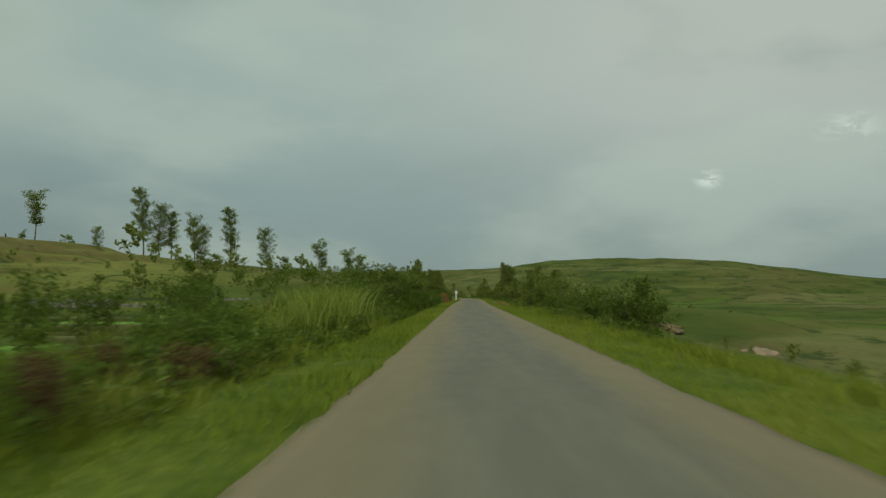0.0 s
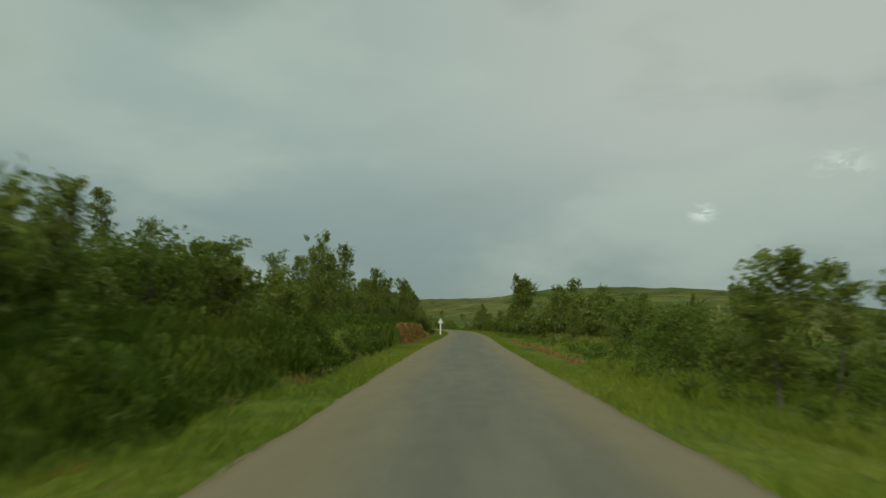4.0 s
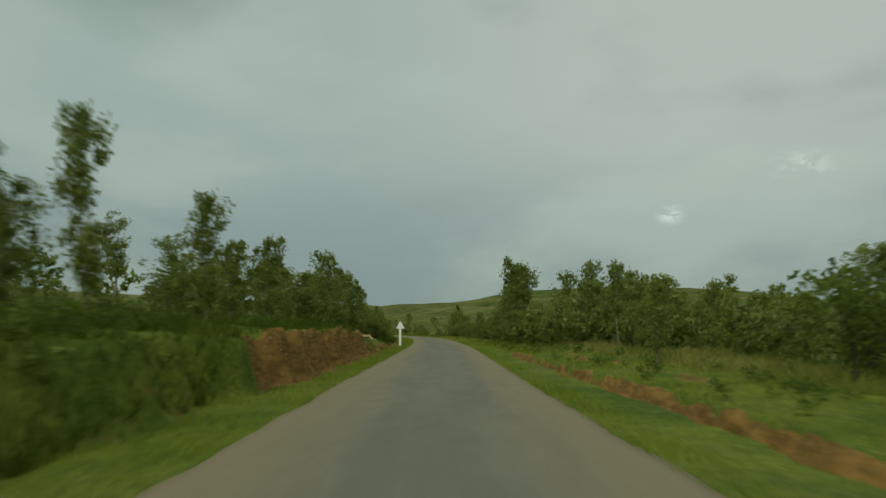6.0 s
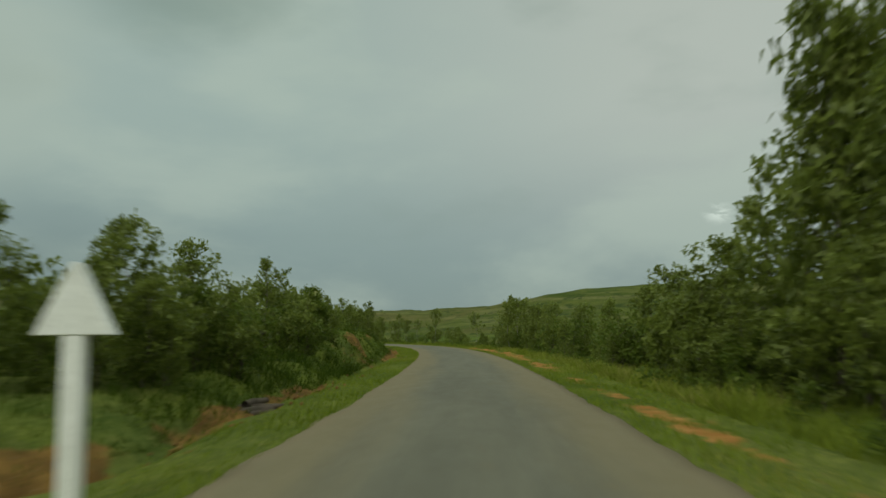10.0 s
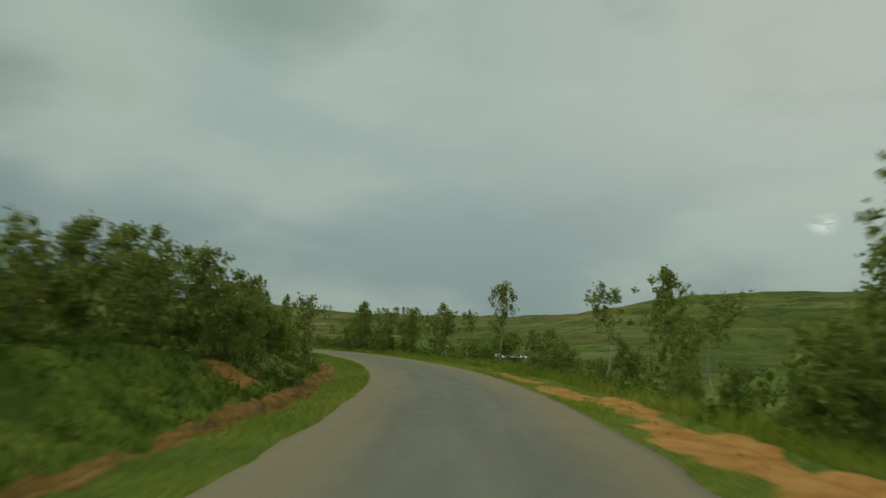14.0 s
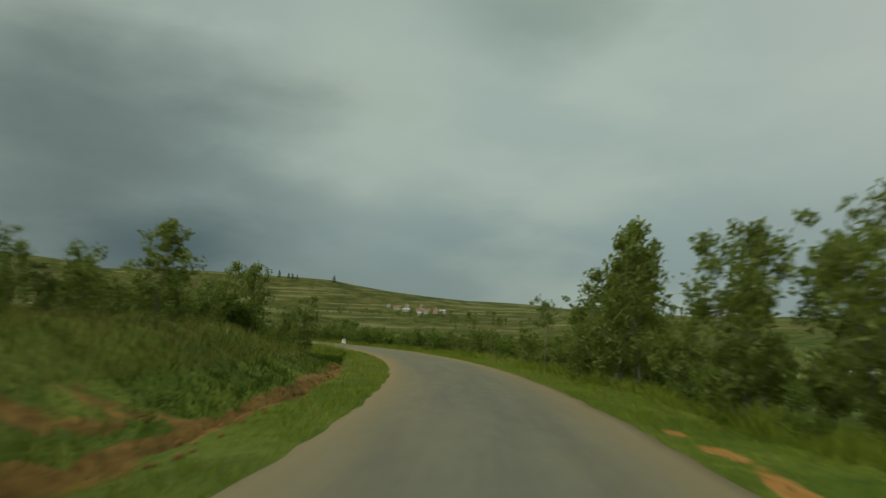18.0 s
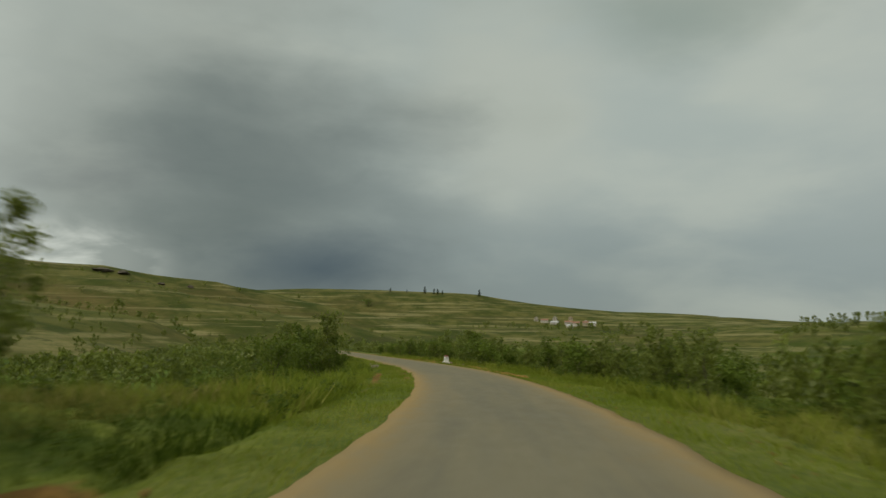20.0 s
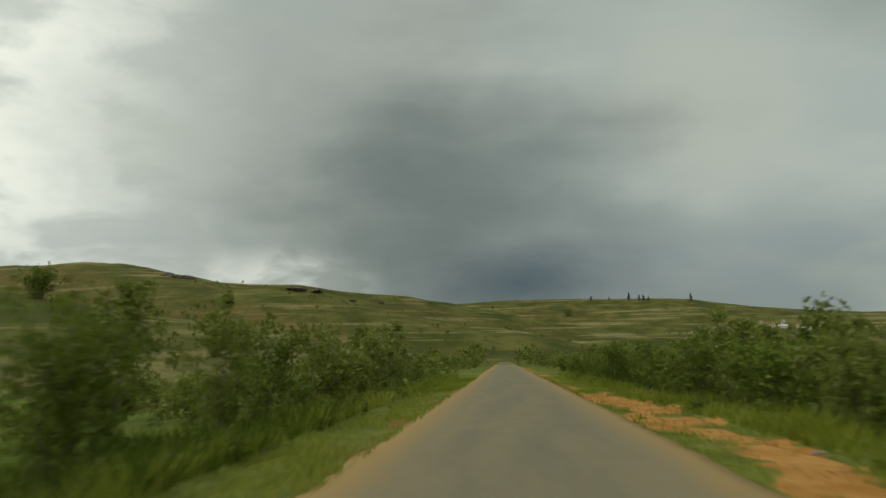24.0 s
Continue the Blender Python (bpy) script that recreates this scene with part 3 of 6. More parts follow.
# bare laterite: from s, to s, from d, to d, how bare
SOIL_LEFT = ((20, 350, -3.9, -2.7, 0.22), (56, 81, -5.25, -4.6, 0.66), (82, 104, -5.1, -4.6, 0.70), (102, 127, -5.2, -4.8, 0.46), (124, 161, -5.4, -4.1, 1.15),
    (160, 184, -5.8, -4.6, 0.95), (161, 170, -7.0, -5.9, 0.52), (176, 183, -6.6, -5.2, 0.62), (180, 199, -5.45, -4.65, 1.02), (206, 222, -7.0, -4.8, 0.5))
SOIL_BEND = ((223, 229.5, -6.8, -6.0, 0.62), (230, 234.5, -6.9, -6.2, 0.85), (234, 238, -6.3, -5.7, 0.85), (238, 246, -6.8, -5.4, 0.98),
    (254, 262, -7.2, -5.8, 1.1), (262.5, 267.5, -6.8, -5.4, 1.1), (271, 277, -7.2, -6.3, 0.9), (280.5, 286, -7.0, -5.8, 1.1),
    (289, 298, -7.3, -6.0, 1.1), (296, 305, -7.4, -6.2, 1.05), (312, 319, -7.2, -5.8, 0.95), (360, 388, -4.75, -4.25, 0.85), (370, 640, -3.3, -2.6, 0.5))
SOIL_RIGHT = ((20, 110, 2.7, 3.4, 0.22), (122, 152, 6.6, 7.6, 0.60), (150, 200, 2.8, 4.4, 0.28), (176, 203, 3.2, 4.1, 0.50),
    (202, 228, 3.3, 4.5, 0.66), (224, 262, 3.5, 5.0, 1.0), (258, 279, 3.15, 4.3, 0.95), (277, 293, 3.0, 3.75, 0.85), (292, 303, 2.95, 3.5, 0.85), (307, 319, 3.1, 3.65, 0.95),
    (376, 392, 2.95, 3.9, 0.85), (392, 413, 3.4, 4.5, 0.92), (411, 442, 2.9, 5.2, 1.0), (430, 640, 2.7, 4, 0.6))


def soil_mask(s, d):
    m = np.zeros(np.shape(s))
    sway, fray = 0.75 * fbm(s / 5.0, 2.7 + 0 * s, 3), 0.55 * fbm(s / 1.1, d / 1.1, 3)
    for k, (s0, s1, d0, d1, amount) in enumerate(SOIL_LEFT + SOIL_BEND + SOIL_RIGHT):
        thin = 1.0 if amount > 1.1 else 0.84 + 0.50 * fbm(s / 2.2 + 3.7 * k, d / 1.6, 3)
        along = ease(s + 4 * fray, s0, s0 + 3) * (1 - ease(s + 4 * fray, s1 - 3, s1))
        wide = (d1 - d0) * 0.5
        off = np.abs(d - (d0 + d1) / 2 - sway * min(0.6, wide) * 0.6 + fray * min(1.0, wide))
        soft = min(0.42, 0.8 * wide)
        m = np.maximum(m, amount * thin * along * (1 - ease(off, wide - soft, wide + soft)))
    # the washed-out ditches
    for table, sign, s0, s1, inner, outer in ((LEFT_DITCH, -1, 221, 347, 0.32, 0.50), (RIGHT_DITCH, 1, 103, 161, 0.16, 0.30)):
        out = d * sign - np.interp(s, [q[0] for q in table], [q[1] for q in table]) + 0.22 * fray
        run = ease(s, s0, s0 + 5) * (1 - ease(s, s1 - 5, s1)) * (1.15 + 0.45 * fbm(s / 3.0, 4.4 + 0 * s, 2))
        m = np.maximum(m, run * ease(out, -inner - 0.12, -inner + 0.08) * (1 - ease(out, outer - 0.08, outer + 0.14)))
    return m


def sheet(name, x, y, z, mat, **attributes):
    """A grid of rows x columns as one smooth mesh."""
    r, c = z.shape
    me = bpy.data.meshes.new(name)
    me.vertices.add(r * c)
    me.vertices.foreach_set("co", np.stack([x, y, z], -1).astype(np.float32).ravel())
    i = (np.arange(r - 1)[:, None] * c + np.arange(c - 1)[None]).ravel()
    quads = np.stack([i, i + 1, i + c + 1, i + c], 1).astype(np.int32)
    me.loops.add(quads.size)
    me.loops.foreach_set("vertex_index", quads.ravel())
    me.polygons.add(len(quads))
    me.polygons.foreach_set("loop_start", np.arange(len(quads), dtype=np.int32) * 4)
    me.polygons.foreach_set("use_smooth", np.ones(len(quads), bool))
    for key, value in attributes.items():
        me.attributes.new(key, "FLOAT", "POINT").data.foreach_set("value", value.astype(np.float32).ravel())
    me.update(calc_edges=True)
    me.materials.append(mat)
    return new(name, me)


def spread(lo, hi, step, reach, grow):
    """Even steps from lo to hi, then ever longer ones out to reach on both sides."""
    mid = list(np.arange(lo, hi + step, step))
    def tail(first, sign, limit):
        out, st, v = [], step, first
        while abs(v - first) < limit:
            st *= grow
            v += sign * st
            out.append(v)
        return out
    return np.array(tail(mid[0], -1, reach)[::-1] + mid + tail(mid[-1], 1, reach))


gx, gy = np.meshgrid(spread(-150, 70, 2.1, 3200, 1.075), spread(-30, 500, 2.1, 3600, 1.075))
gz, gs, gd = ground_z(gx, gy)
gz = np.where((np.abs(gd) < 10.9) & (gs < 556), gz - 1.8, gz)
plots = ease(-gz, -2.5, 2.0) * ease(np.hypot(gx + 30, gy - 250), 20, 50)
slope = np.hypot(np.gradient(gz, axis=0) / np.gradient(gy, axis=0), np.gradient(gz, axis=1) / np.gradient(gx, axis=1))
cut = np.where((gy < 150) & (gx > -110), ease(slope, 0.17, 0.34), ease(slope, 0.26, 0.55)) * (np.abs(gd) > 16)
tagged(sheet("ground", gx, gy, gz, LAND, plots=plots, cut=cut, dry=ease(-gx, 60, 420), meadow=np.exp(-(((gx + 62) / 50) ** 2 + ((gy - 115) / 75) ** 2) ** 2) + 0.7 * np.exp(-(((gx - 14) / 34) ** 2 + ((gy - 315) / 70) ** 2) ** 2)), "rolling green hills with dry grass and small plots", "ground", kind="structure")

ss = np.concatenate((np.arange(-14, 95, 0.5), np.arange(95, 160, 0.25), np.arange(160, 440, 0.5), np.arange(440, 560, 1.0)))
for side, name in ((-1, "verge_left"), (1, "verge_right")):
    dd = np.concatenate((np.arange(HALF - 0.35, 6.2, 0.14), np.arange(6.2, 9.0, 0.28), np.arange(9.0, 14.6, 0.5)))[::side] * side
    s2, d2 = np.meshgrid(ss, dd, indexing="ij")
    x2, y2 = road_xy(s2, d2)
    z2 = near_z(s2, d2)
    z2 = z2 - 0.25 * ease(np.abs(d2), 13.4, 14.4) - 0.04 * (np.abs(d2) < HALF - 0.1)
    tagged(sheet(name, x2, y2, z2, GROUND, soil=soil_mask(s2, d2), bright_soil=ease(d2, 2.4, 2.8) * ease(s2, 165, 180) + 0.55 * ease(-d2, 5.3, 5.8) * ease(s2, 242, 256) * (1 - ease(s2, 300, 312))), "grassy road verge with bare orange laterite patches", "verge", kind="structure")

# the road: one lane and a half of patched asphalt with a ragged edge
rs = np.concatenate((np.arange(-20, 440, 0.5), np.arange(440, 870, 2.0)))
rd = np.concatenate(([-HALF - 0.02], np.linspace(-HALF, HALF, 19), [HALF + 0.02]))
s3, d3 = np.meshgrid(rs, rd, indexing="ij")
fray = 0.06 * fbm(s3 / 0.9, np.sign(d3) * 4.0, 4) + 0.035 * fbm(s3 / 7, np.sign(d3) * 7.0, 2)
d3 = d3 + fray * np.sign(d3) * ease(np.abs(d3), 1.6, HALF)
d3 = np.where(d3 < 0, d3 * np.interp(s3, (258, 272, 388, 410, 430), (1.0, 0.97, 0.97, 1.05, 1.05)), d3)
x3, y3 = road_xy(s3, d3)
z3 = 0.012 - 0.018 * np.abs(d3)
z3[:, 0] -= 0.09
z3[:, -1] -= 0.09
tagged(sheet("road", x3, y3, z3, ASPHALT, across=d3, along=s3), "worn grey asphalt road with dusty brown edges and no markings", "road", kind="structure")


# ---- plants ----
def quads_mesh(name, verts, faces, mat, tone=None, smooth=False):
    """One mesh from arrays of corners and of faces with 3 or 4 corners each."""
    me = bpy.data.meshes.new(name)
    me.vertices.add(len(verts))
    me.vertices.foreach_set("co", np.asarray(verts, np.float32).ravel())
    faces = np.asarray(faces, np.int32)
    me.loops.add(faces.size)
    me.loops.foreach_set("vertex_index", faces.ravel())
    me.polygons.add(len(faces))
    me.polygons.foreach_set("loop_start", np.arange(len(faces), dtype=np.int32) * faces.shape[1])
    if smooth:
        me.polygons.foreach_set("use_smooth", np.ones(len(faces), bool))
    if tone is not None:
        me.attributes.new("tone", "FLOAT", "POINT").data.foreach_set("value", np.asarray(tone, np.float32))
    me.update(calc_edges=True)
    me.materials.append(mat)
    return me


def tube(points, radii, sides):
    """Corners and quads of a tapered tube through the points."""
    p, r = np.asarray(points, float), np.asarray(radii, float)
    way = np.gradient(p, axis=0)
    way /= np.linalg.norm(way, axis=1)[:, None]
    a = np.cross(way, np.array([0.31, 0.95, 0.05]))
    a /= np.linalg.norm(a, axis=1)[:, None]
    b = np.cross(way, a)
    t = np.arange(sides) * 2 * np.pi / sides
    v = p[:, None] + r[:, None, None] * (np.cos(t)[None, :, None] * a[:, None] + np.sin(t)[None, :, None] * b[:, None])
    n = len(p)
    i = np.arange(n - 1)[:, None] * sides + np.arange(sides)[None]
    j = np.arange(n - 1)[:, None] * sides + (np.arange(sides)[None] + 1) % sides
    f = np.stack([i, j, j + sides, i + sides], -1).reshape(-1, 4)
    return v.reshape(-1, 3), f


def join(pieces):
    vs, fs, n = [], [], 0
    for v, f in pieces:
        vs.append(v)
        fs.append(f + n)
        n += len(v)
    return np.concatenate(vs), np.concatenate(fs)


def leaves(rng, centres, spreads, count, length, width, droop):
    """Small folded leaf blades strewn about the centres: corners, quads and a tone for each corner."""
    k = rng.randint(0, len(centres), count)
    off = rng.normal(size=(count, 3))
    off *= (rng.rand(count) ** 0.45 / np.linalg.norm(off, axis=1))[:, None]
    c = centres[k] + off * spreads[k]
    way = rng.normal(size=(count, 3)) + np.array([0, 0, -droop])
    way /= np.linalg.norm(way, axis=1)[:, None]
    side = np.cross(way, rng.normal(size=(count, 3)))
    side /= np.linalg.norm(side, axis=1)[:, None]
    ln = (length * rng.uniform(0.6, 1.35, count))[:, None]
    wd = (width * rng.uniform(0.7, 1.3, count))[:, None]
    v = np.stack([c - way * ln * 0.45 - side * wd * 0.5, c - way * ln * 0.30 + side * wd * 0.55, c + way * ln * 0.5], 1)
    f = np.arange(count * 3).reshape(-1, 3)
    tone = np.clip(rng.rand(count) * 0.62 + 0.38 * rng.rand(len(centres))[k], 0, 1)
    return v.reshape(-1, 3), f, np.repeat(tone, 3)


def tree_model(seed, high, trunk_r, clear, spread_r, limbs, count, leaf, bark, foliage, stems=1, shape="column", droop=0.5, clump=0.30):
    """Trunk and crown meshes of a plant of that height. clear: the bare part of the trunk; shape: column, cone, dome or tuft."""
    rng = np.random.RandomState(seed)
    wood, centres, spreads = [], [], []
    for stem in range(stems):
        lean = rng.normal(size=2) * (0.05 if stems == 1 else 0.22) * high
        start = rng.normal(size=2) * (0.0 if stems == 1 else 0.05 * high)
        hh = high * (1 if stem == 0 else rng.uniform(0.65, 0.97))
        t = np.linspace(0, 1, 7)
        bend = rng.normal(size=2) * 0.025 * high
        pts = np.stack([start[0] + lean[0] * t ** 1.5 + bend[0] * np.sin(t * 4.5), start[1] + lean[1] * t ** 1.5 + bend[1] * np.sin(t * 3.7 + 1), t * hh * (0.84 if shape == "tuft" else 0.95) - 0.15 * (t == 0)], 1)
        wood.append(tube(pts, trunk_r * (1.0 - 0.86 * t) * (1.25 - 0.25 * ease(t, 0, 0.15)) / math.sqrt(stems), 7 if stems == 1 else 5))
        n = max(3, int(limbs * 1.4) // stems)
        for i in range(n):
            u = clear + (1 - clear) * (i + rng.rand()) / n * 0.97
            base = np.array([np.interp(u, t, pts[:, k]) for k in range(3)])
            v = (u - clear) / (1 - clear)
            reach = {"column": 0.55 + 0.45 * math.sin(math.pi * min(1, v * 0.85 + 0.15)), "cone": 1.05 - 0.9 * v,
                     "dome": math.sqrt(max(0.05, 1 - (v * 0.95) ** 2.2)), "tuft": 0.45 + 0.6 * v}[shape] * spread_r * (rng.uniform(0.6, 1.05) if shape == "tuft" else rng.uniform(0.42, 1.26))
            az = i * 2.4 + rng.uniform(-0.6, 0.6) + stem
            rise = rng.uniform(0.4, 1.25) * reach
            tip = base + np.array([math.cos(az) * reach, math.sin(az) * reach, rise])
            if shape == "cone":
                tip[2] = base[2] + rng.uniform(-0.1, 0.3) * reach
            tip[2] = min(tip[2], high * 1.0)
            midp = (base + tip) / 2 + np.array([0, 0, 0.10 * reach])
            r0 = max(0.006 * high ** 0.5, trunk_r * 0.35 * (1 - u * 0.7))
            if stems < 3 or i % 3 == 0:
                wood.append(tube(np.array([base, midp, tip]), np.array([r0, r0 * 0.6, r0 * 0.2]), 4))
            for w, sz in ((1.0, 0.78), (0.70, 0.80), (0.38, 0.75)):
                centres.append(base + (tip - base) * w + rng.normal(size=3) * 0.08 * reach)
                size = clump * spread_r * rng.uniform(0.7, 1.35) * sz
                spreads.append((size, size, size * rng.uniform(0.65, 1.1)))
        centres.append(pts[-1] + np.array([0, 0, 0.0]))
        spreads.append((clump * spread_r * 0.6, clump * spread_r * 0.6, clump * spread_r * 0.9))
    v, f, tone = leaves(rng, np.array(centres), np.array(spreads), count, leaf[0], leaf[1], droop)
    v[:, 2] = np.maximum(v[:, 2], 0.02)
    high = float(np.percentile(v[:, 2], 99.7))
    tv, tf = join(wood)
    return quads_mesh("trunk", tv, tf, bark, smooth=True), quads_mesh("crown", v, f, foliage, tone), high


def gum_model(seed, high, trunk_r, clear, wide, limbs, count, leaf, bark, foliage, stems=1, peak=0.45, clump=0.075, rise=1.0, droop=0.9):
    """An open-crowned eucalyptus: limbs that fork into twigs, each with its own hanging clump of leaves and sky between."""
    rng = np.random.RandomState(seed)
    wood, centres, spreads = [], [], []
    for stem in range(stems):
        t = np.linspace(0, 1, 9)
        lean = rng.normal(size=2) * (0.03 if stems == 1 else 0.13) * high
        wave, phase = rng.normal(size=2) * 0.018 * high, rng.uniform(0, 6, 2)
        hh = high * (1.0 if stem == 0 else rng.uniform(0.62, 0.95))
        start = rng.normal(size=2) * (0 if stems == 1 else 0.03) * high
        pts = np.stack([start[k] + lean[k] * t ** 1.4 + wave[k] * (np.sin(t * 5.5 + phase[k]) - math.sin(phase[k])) for k in (0, 1)] + [t * hh * 0.93 - 0.15 * (t == 0)], 1)
        wood.append(tube(pts, trunk_r * (1.0 - 0.85 * t) * (1 + 0.35 * np.exp(-t * 18)) / math.sqrt(stems), 7 if stems == 1 else 5))
        n = max(4, limbs // stems)
        for i in range(n):
            v = (i + rng.uniform(0.1, 0.9)) / n
            u = clear + (0.96 - clear) * v
            base = np.array([np.interp(u, t, pts[:, k]) for k in range(3)])
            body = (v / peak) ** 0.6 if v < peak else ((1 - v) / (1 - peak)) ** 0.6
            reach = wide * (0.30 + 0.70 * body) * rng.uniform(0.55, 1.15)
            az = i * 2.4 + rng.uniform(-0.5, 0.5) + stem * 1.3
            out = np.array([math.cos(az), math.sin(az), 0])
            up = reach * rise * rng.uniform(0.5, 1.25)
            tip = base + out * reach + np.array([0, 0, up])
            tip[2] = min(tip[2], hh * 0.99)
            mid = base + (tip - base) * 0.5 + np.array([0, 0, 0.08 * reach]) + rng.normal(size=3) * 0.04 * reach
            r0 = max(0.004 * high ** 0.5, trunk_r * 0.36 * (1 - 0.75 * u))
            wood.append(tube(np.array([base, mid, tip]), np.array([r0, r0 * 0.6, r0 * 0.25]), 4))
            for w in (0.42, 0.72, 1.0):
                joint = base + (tip - base) * w
                end = joint + (rng.normal(size=3) * 0.24 + out * 0.10 + np.array([0, 0, 0.06])) * reach
                end[2] = min(max(end[2], 0.04 * high), hh)
                size = clump * high * rng.uniform(0.55, 1.35)
                centres.append(end)
                spreads.append((size, size, size * rng.uniform(0.75, 1.25)))
        centres.append(pts[-1])
        spreads.append((clump * high * 0.7,) * 2 + (clump * high * 1.2,))
    v, f, tone = leaves(rng, np.array(centres), np.array(spreads), count, leaf[0], leaf[1], droop)
    v[:, 2] = np.maximum(v[:, 2], 0.02)
    tv, tf = join(wood)
    return quads_mesh("trunk", tv, tf, bark, smooth=True), quads_mesh("crown", v, f, foliage, tone), float(np.percentile(v[:, 2], 99.5))


def reed_model(seed, high, count, radius, foliage):
    """A clump of long arching blades."""
    rng = np.random.RandomState(seed)
    root = rng.normal(size=(count, 2)) * radius * 0.5
    out = rng.normal(size=(count, 2)) * 0.20 * high
    ln = high * rng.uniform(0.55, 1.0, count)
    w = rng.uniform(0.012, 0.026, count)
    az = rng.uniform(0, 6.28, count)
    sx, sy = np.cos(az) * w, np.sin(az) * w
    mid = root + out * 0.4
    top = root + out
    z0, zm, zt = np.zeros(count) - 0.05, ln * 0.62, ln * rng.uniform(0.85, 1.0, count)
    v = np.stack([np.stack([root[:, 0] - sx, root[:, 1] - sy, z0], 1), np.stack([root[:, 0] + sx, root[:, 1] + sy, z0], 1),
                  np.stack([mid[:, 0] + sx, mid[:, 1] + sy, zm], 1), np.stack([mid[:, 0] - sx, mid[:, 1] - sy, zm], 1),
                  np.stack([top[:, 0] + sx * 0.1, top[:, 1] + sy * 0.1, zt], 1), np.stack([top[:, 0] - sx * 0.1, top[:, 1] - sy * 0.1, zt], 1)], 1)
    b = np.arange(count)[:, None] * 6
    f = np.concatenate([b + np.array([[0, 1, 2, 3]]), b + np.array([[3, 2, 4, 5]])])
    return quads_mesh("blades", v.reshape(-1, 3), f, foliage, np.repeat(rng.rand(count), 6))


KINDS = {}


def kind(key, name, label, category, models):
    KINDS[key] = (name, label, category, models, [None] * len(models))


kind("tall", "eucalyptus_tree", "tall slender eucalyptus with a ragged narrow crown", "tree",
     [tree_model(11, 13, 0.17, 0.30, 1.7, 30, 5200, (0.27, 0.12), BARK, LEAF_EUC, clump=0.40),
      tree_model(12, 12, 0.15, 0.22, 1.9, 28, 5200, (0.27, 0.12), BARK, LEAF_EUC, clump=0.40),
      tree_model(13, 10, 0.13, 0.40, 1.8, 18, 3200, (0.27, 0.12), BARK, LEAF_EUC, shape="tuft", clump=0.40)])
kind("euc", "eucalyptus_tree", "young roadside eucalyptus with loose drooping leaves", "tree",
     [gum_model(21, 6, 0.055, 0.10, 1.25, 24, 2310, (0.275, 0.122), BARK, LEAF_EUC, clump=0.075),
      gum_model(22, 6, 0.050, 0.14, 1.05, 22, 2030, (0.275, 0.122), BARK, LEAF_EUC, peak=0.35, clump=0.070),
      gum_model(23, 6, 0.060, 0.06, 1.20, 28, 2310, (0.275, 0.122), BARK, LEAF_EUC, stems=2, clump=0.072),
      gum_model(24, 6, 0.048, 0.42, 1.15, 16, 1470, (0.275, 0.122), BARK, LEAF_EUC, peak=0.5, clump=0.070),
      gum_model(25, 6, 0.060, 0.08, 1.30, 30, 2380, (0.275, 0.122), BARK, LEAF_EUC, peak=0.15, clump=0.062, rise=0.6)])
kind("open", "eucalyptus_tree", "slender eucalyptus with a bare trunk and an open crown", "tree",
     [gum_model(91, 6, 0.050, 0.48, 1.60, 18, 1610, (0.265, 0.120), BARK_WHITE, LEAF_EUC, peak=0.40, clump=0.062, rise=0.7),
      gum_model(92, 6, 0.034, 0.62, 1.35, 11, 700, (0.265, 0.120), BARK_WHITE, LEAF_EUC, peak=0.55, clump=0.058, rise=0.8),
      gum_model(93, 6, 0.040, 0.50, 0.95, 16, 1190, (0.265, 0.120), BARK_WHITE, LEAF_EUC, peak=0.45, clump=0.070)])
kind("shrub", "eucalyptus_shrub", "leafy grey-green eucalyptus coppice with several stems", "shrub",
     [gum_model(31, 3, 0.036, 0.05, 0.90, 26, 1400, (0.205, 0.098), BARK_DARK, LEAF_EUC, stems=3, peak=0.35, clump=0.085),
      gum_model(32, 3, 0.034, 0.06, 0.85, 22, 1260, (0.205, 0.098), BARK_DARK, LEAF_EUC, stems=2, peak=0.35, clump=0.085),
      gum_model(33, 3, 0.034, 0.04, 0.85, 24, 1330, (0.205, 0.098), BARK_DARK, LEAF_BUSH, stems=3, peak=0.20, clump=0.088),
      gum_model(34, 3, 0.030, 0.12, 0.70, 16, 910, (0.175, 0.080), BARK_DARK, LEAF_EUC, stems=1, clump=0.090)])
kind("bush", "bush", "dense dark green rounded bush", "bush",
     [tree_model(41, 2.4, 0.05, 0.03, 1.25, 30, 1260, (0.175, 0.096), BARK_DARK, LEAF_BUSH, stems=4, shape="dome", clump=0.32, droop=0.1),
      tree_model(42, 2.4, 0.05, 0.04, 1.10, 28, 1100, (0.175, 0.096), BARK_DARK, LEAF_BUSH, stems=3, shape="dome", clump=0.34, droop=0.1)])
kind("young", "leafy_bush", "bright green low leafy bush", "bush",
     [tree_model(51, 1.5, 0.025, 0.03, 0.9, 20, 860, (0.148, 0.079), BARK_DARK, LEAF_YOUNG, stems=4, shape="dome", clump=0.34, droop=0.0),
      tree_model(52, 1.3, 0.025, 0.03, 0.8, 18, 700, (0.148, 0.079), BARK_DARK, LEAF_YOUNG, stems=3, shape="dome", clump=0.36, droop=0.0)])
kind("rust", "dry_bush", "low bush with rusty brown dry leaves", "bush",
     [tree_model(55, 1.2, 0.02, 0.03, 0.8, 18, 1100, (0.11, 0.06), BARK_DARK, LEAF_RUST, stems=4, shape="dome", clump=0.34, droop=0.2)])
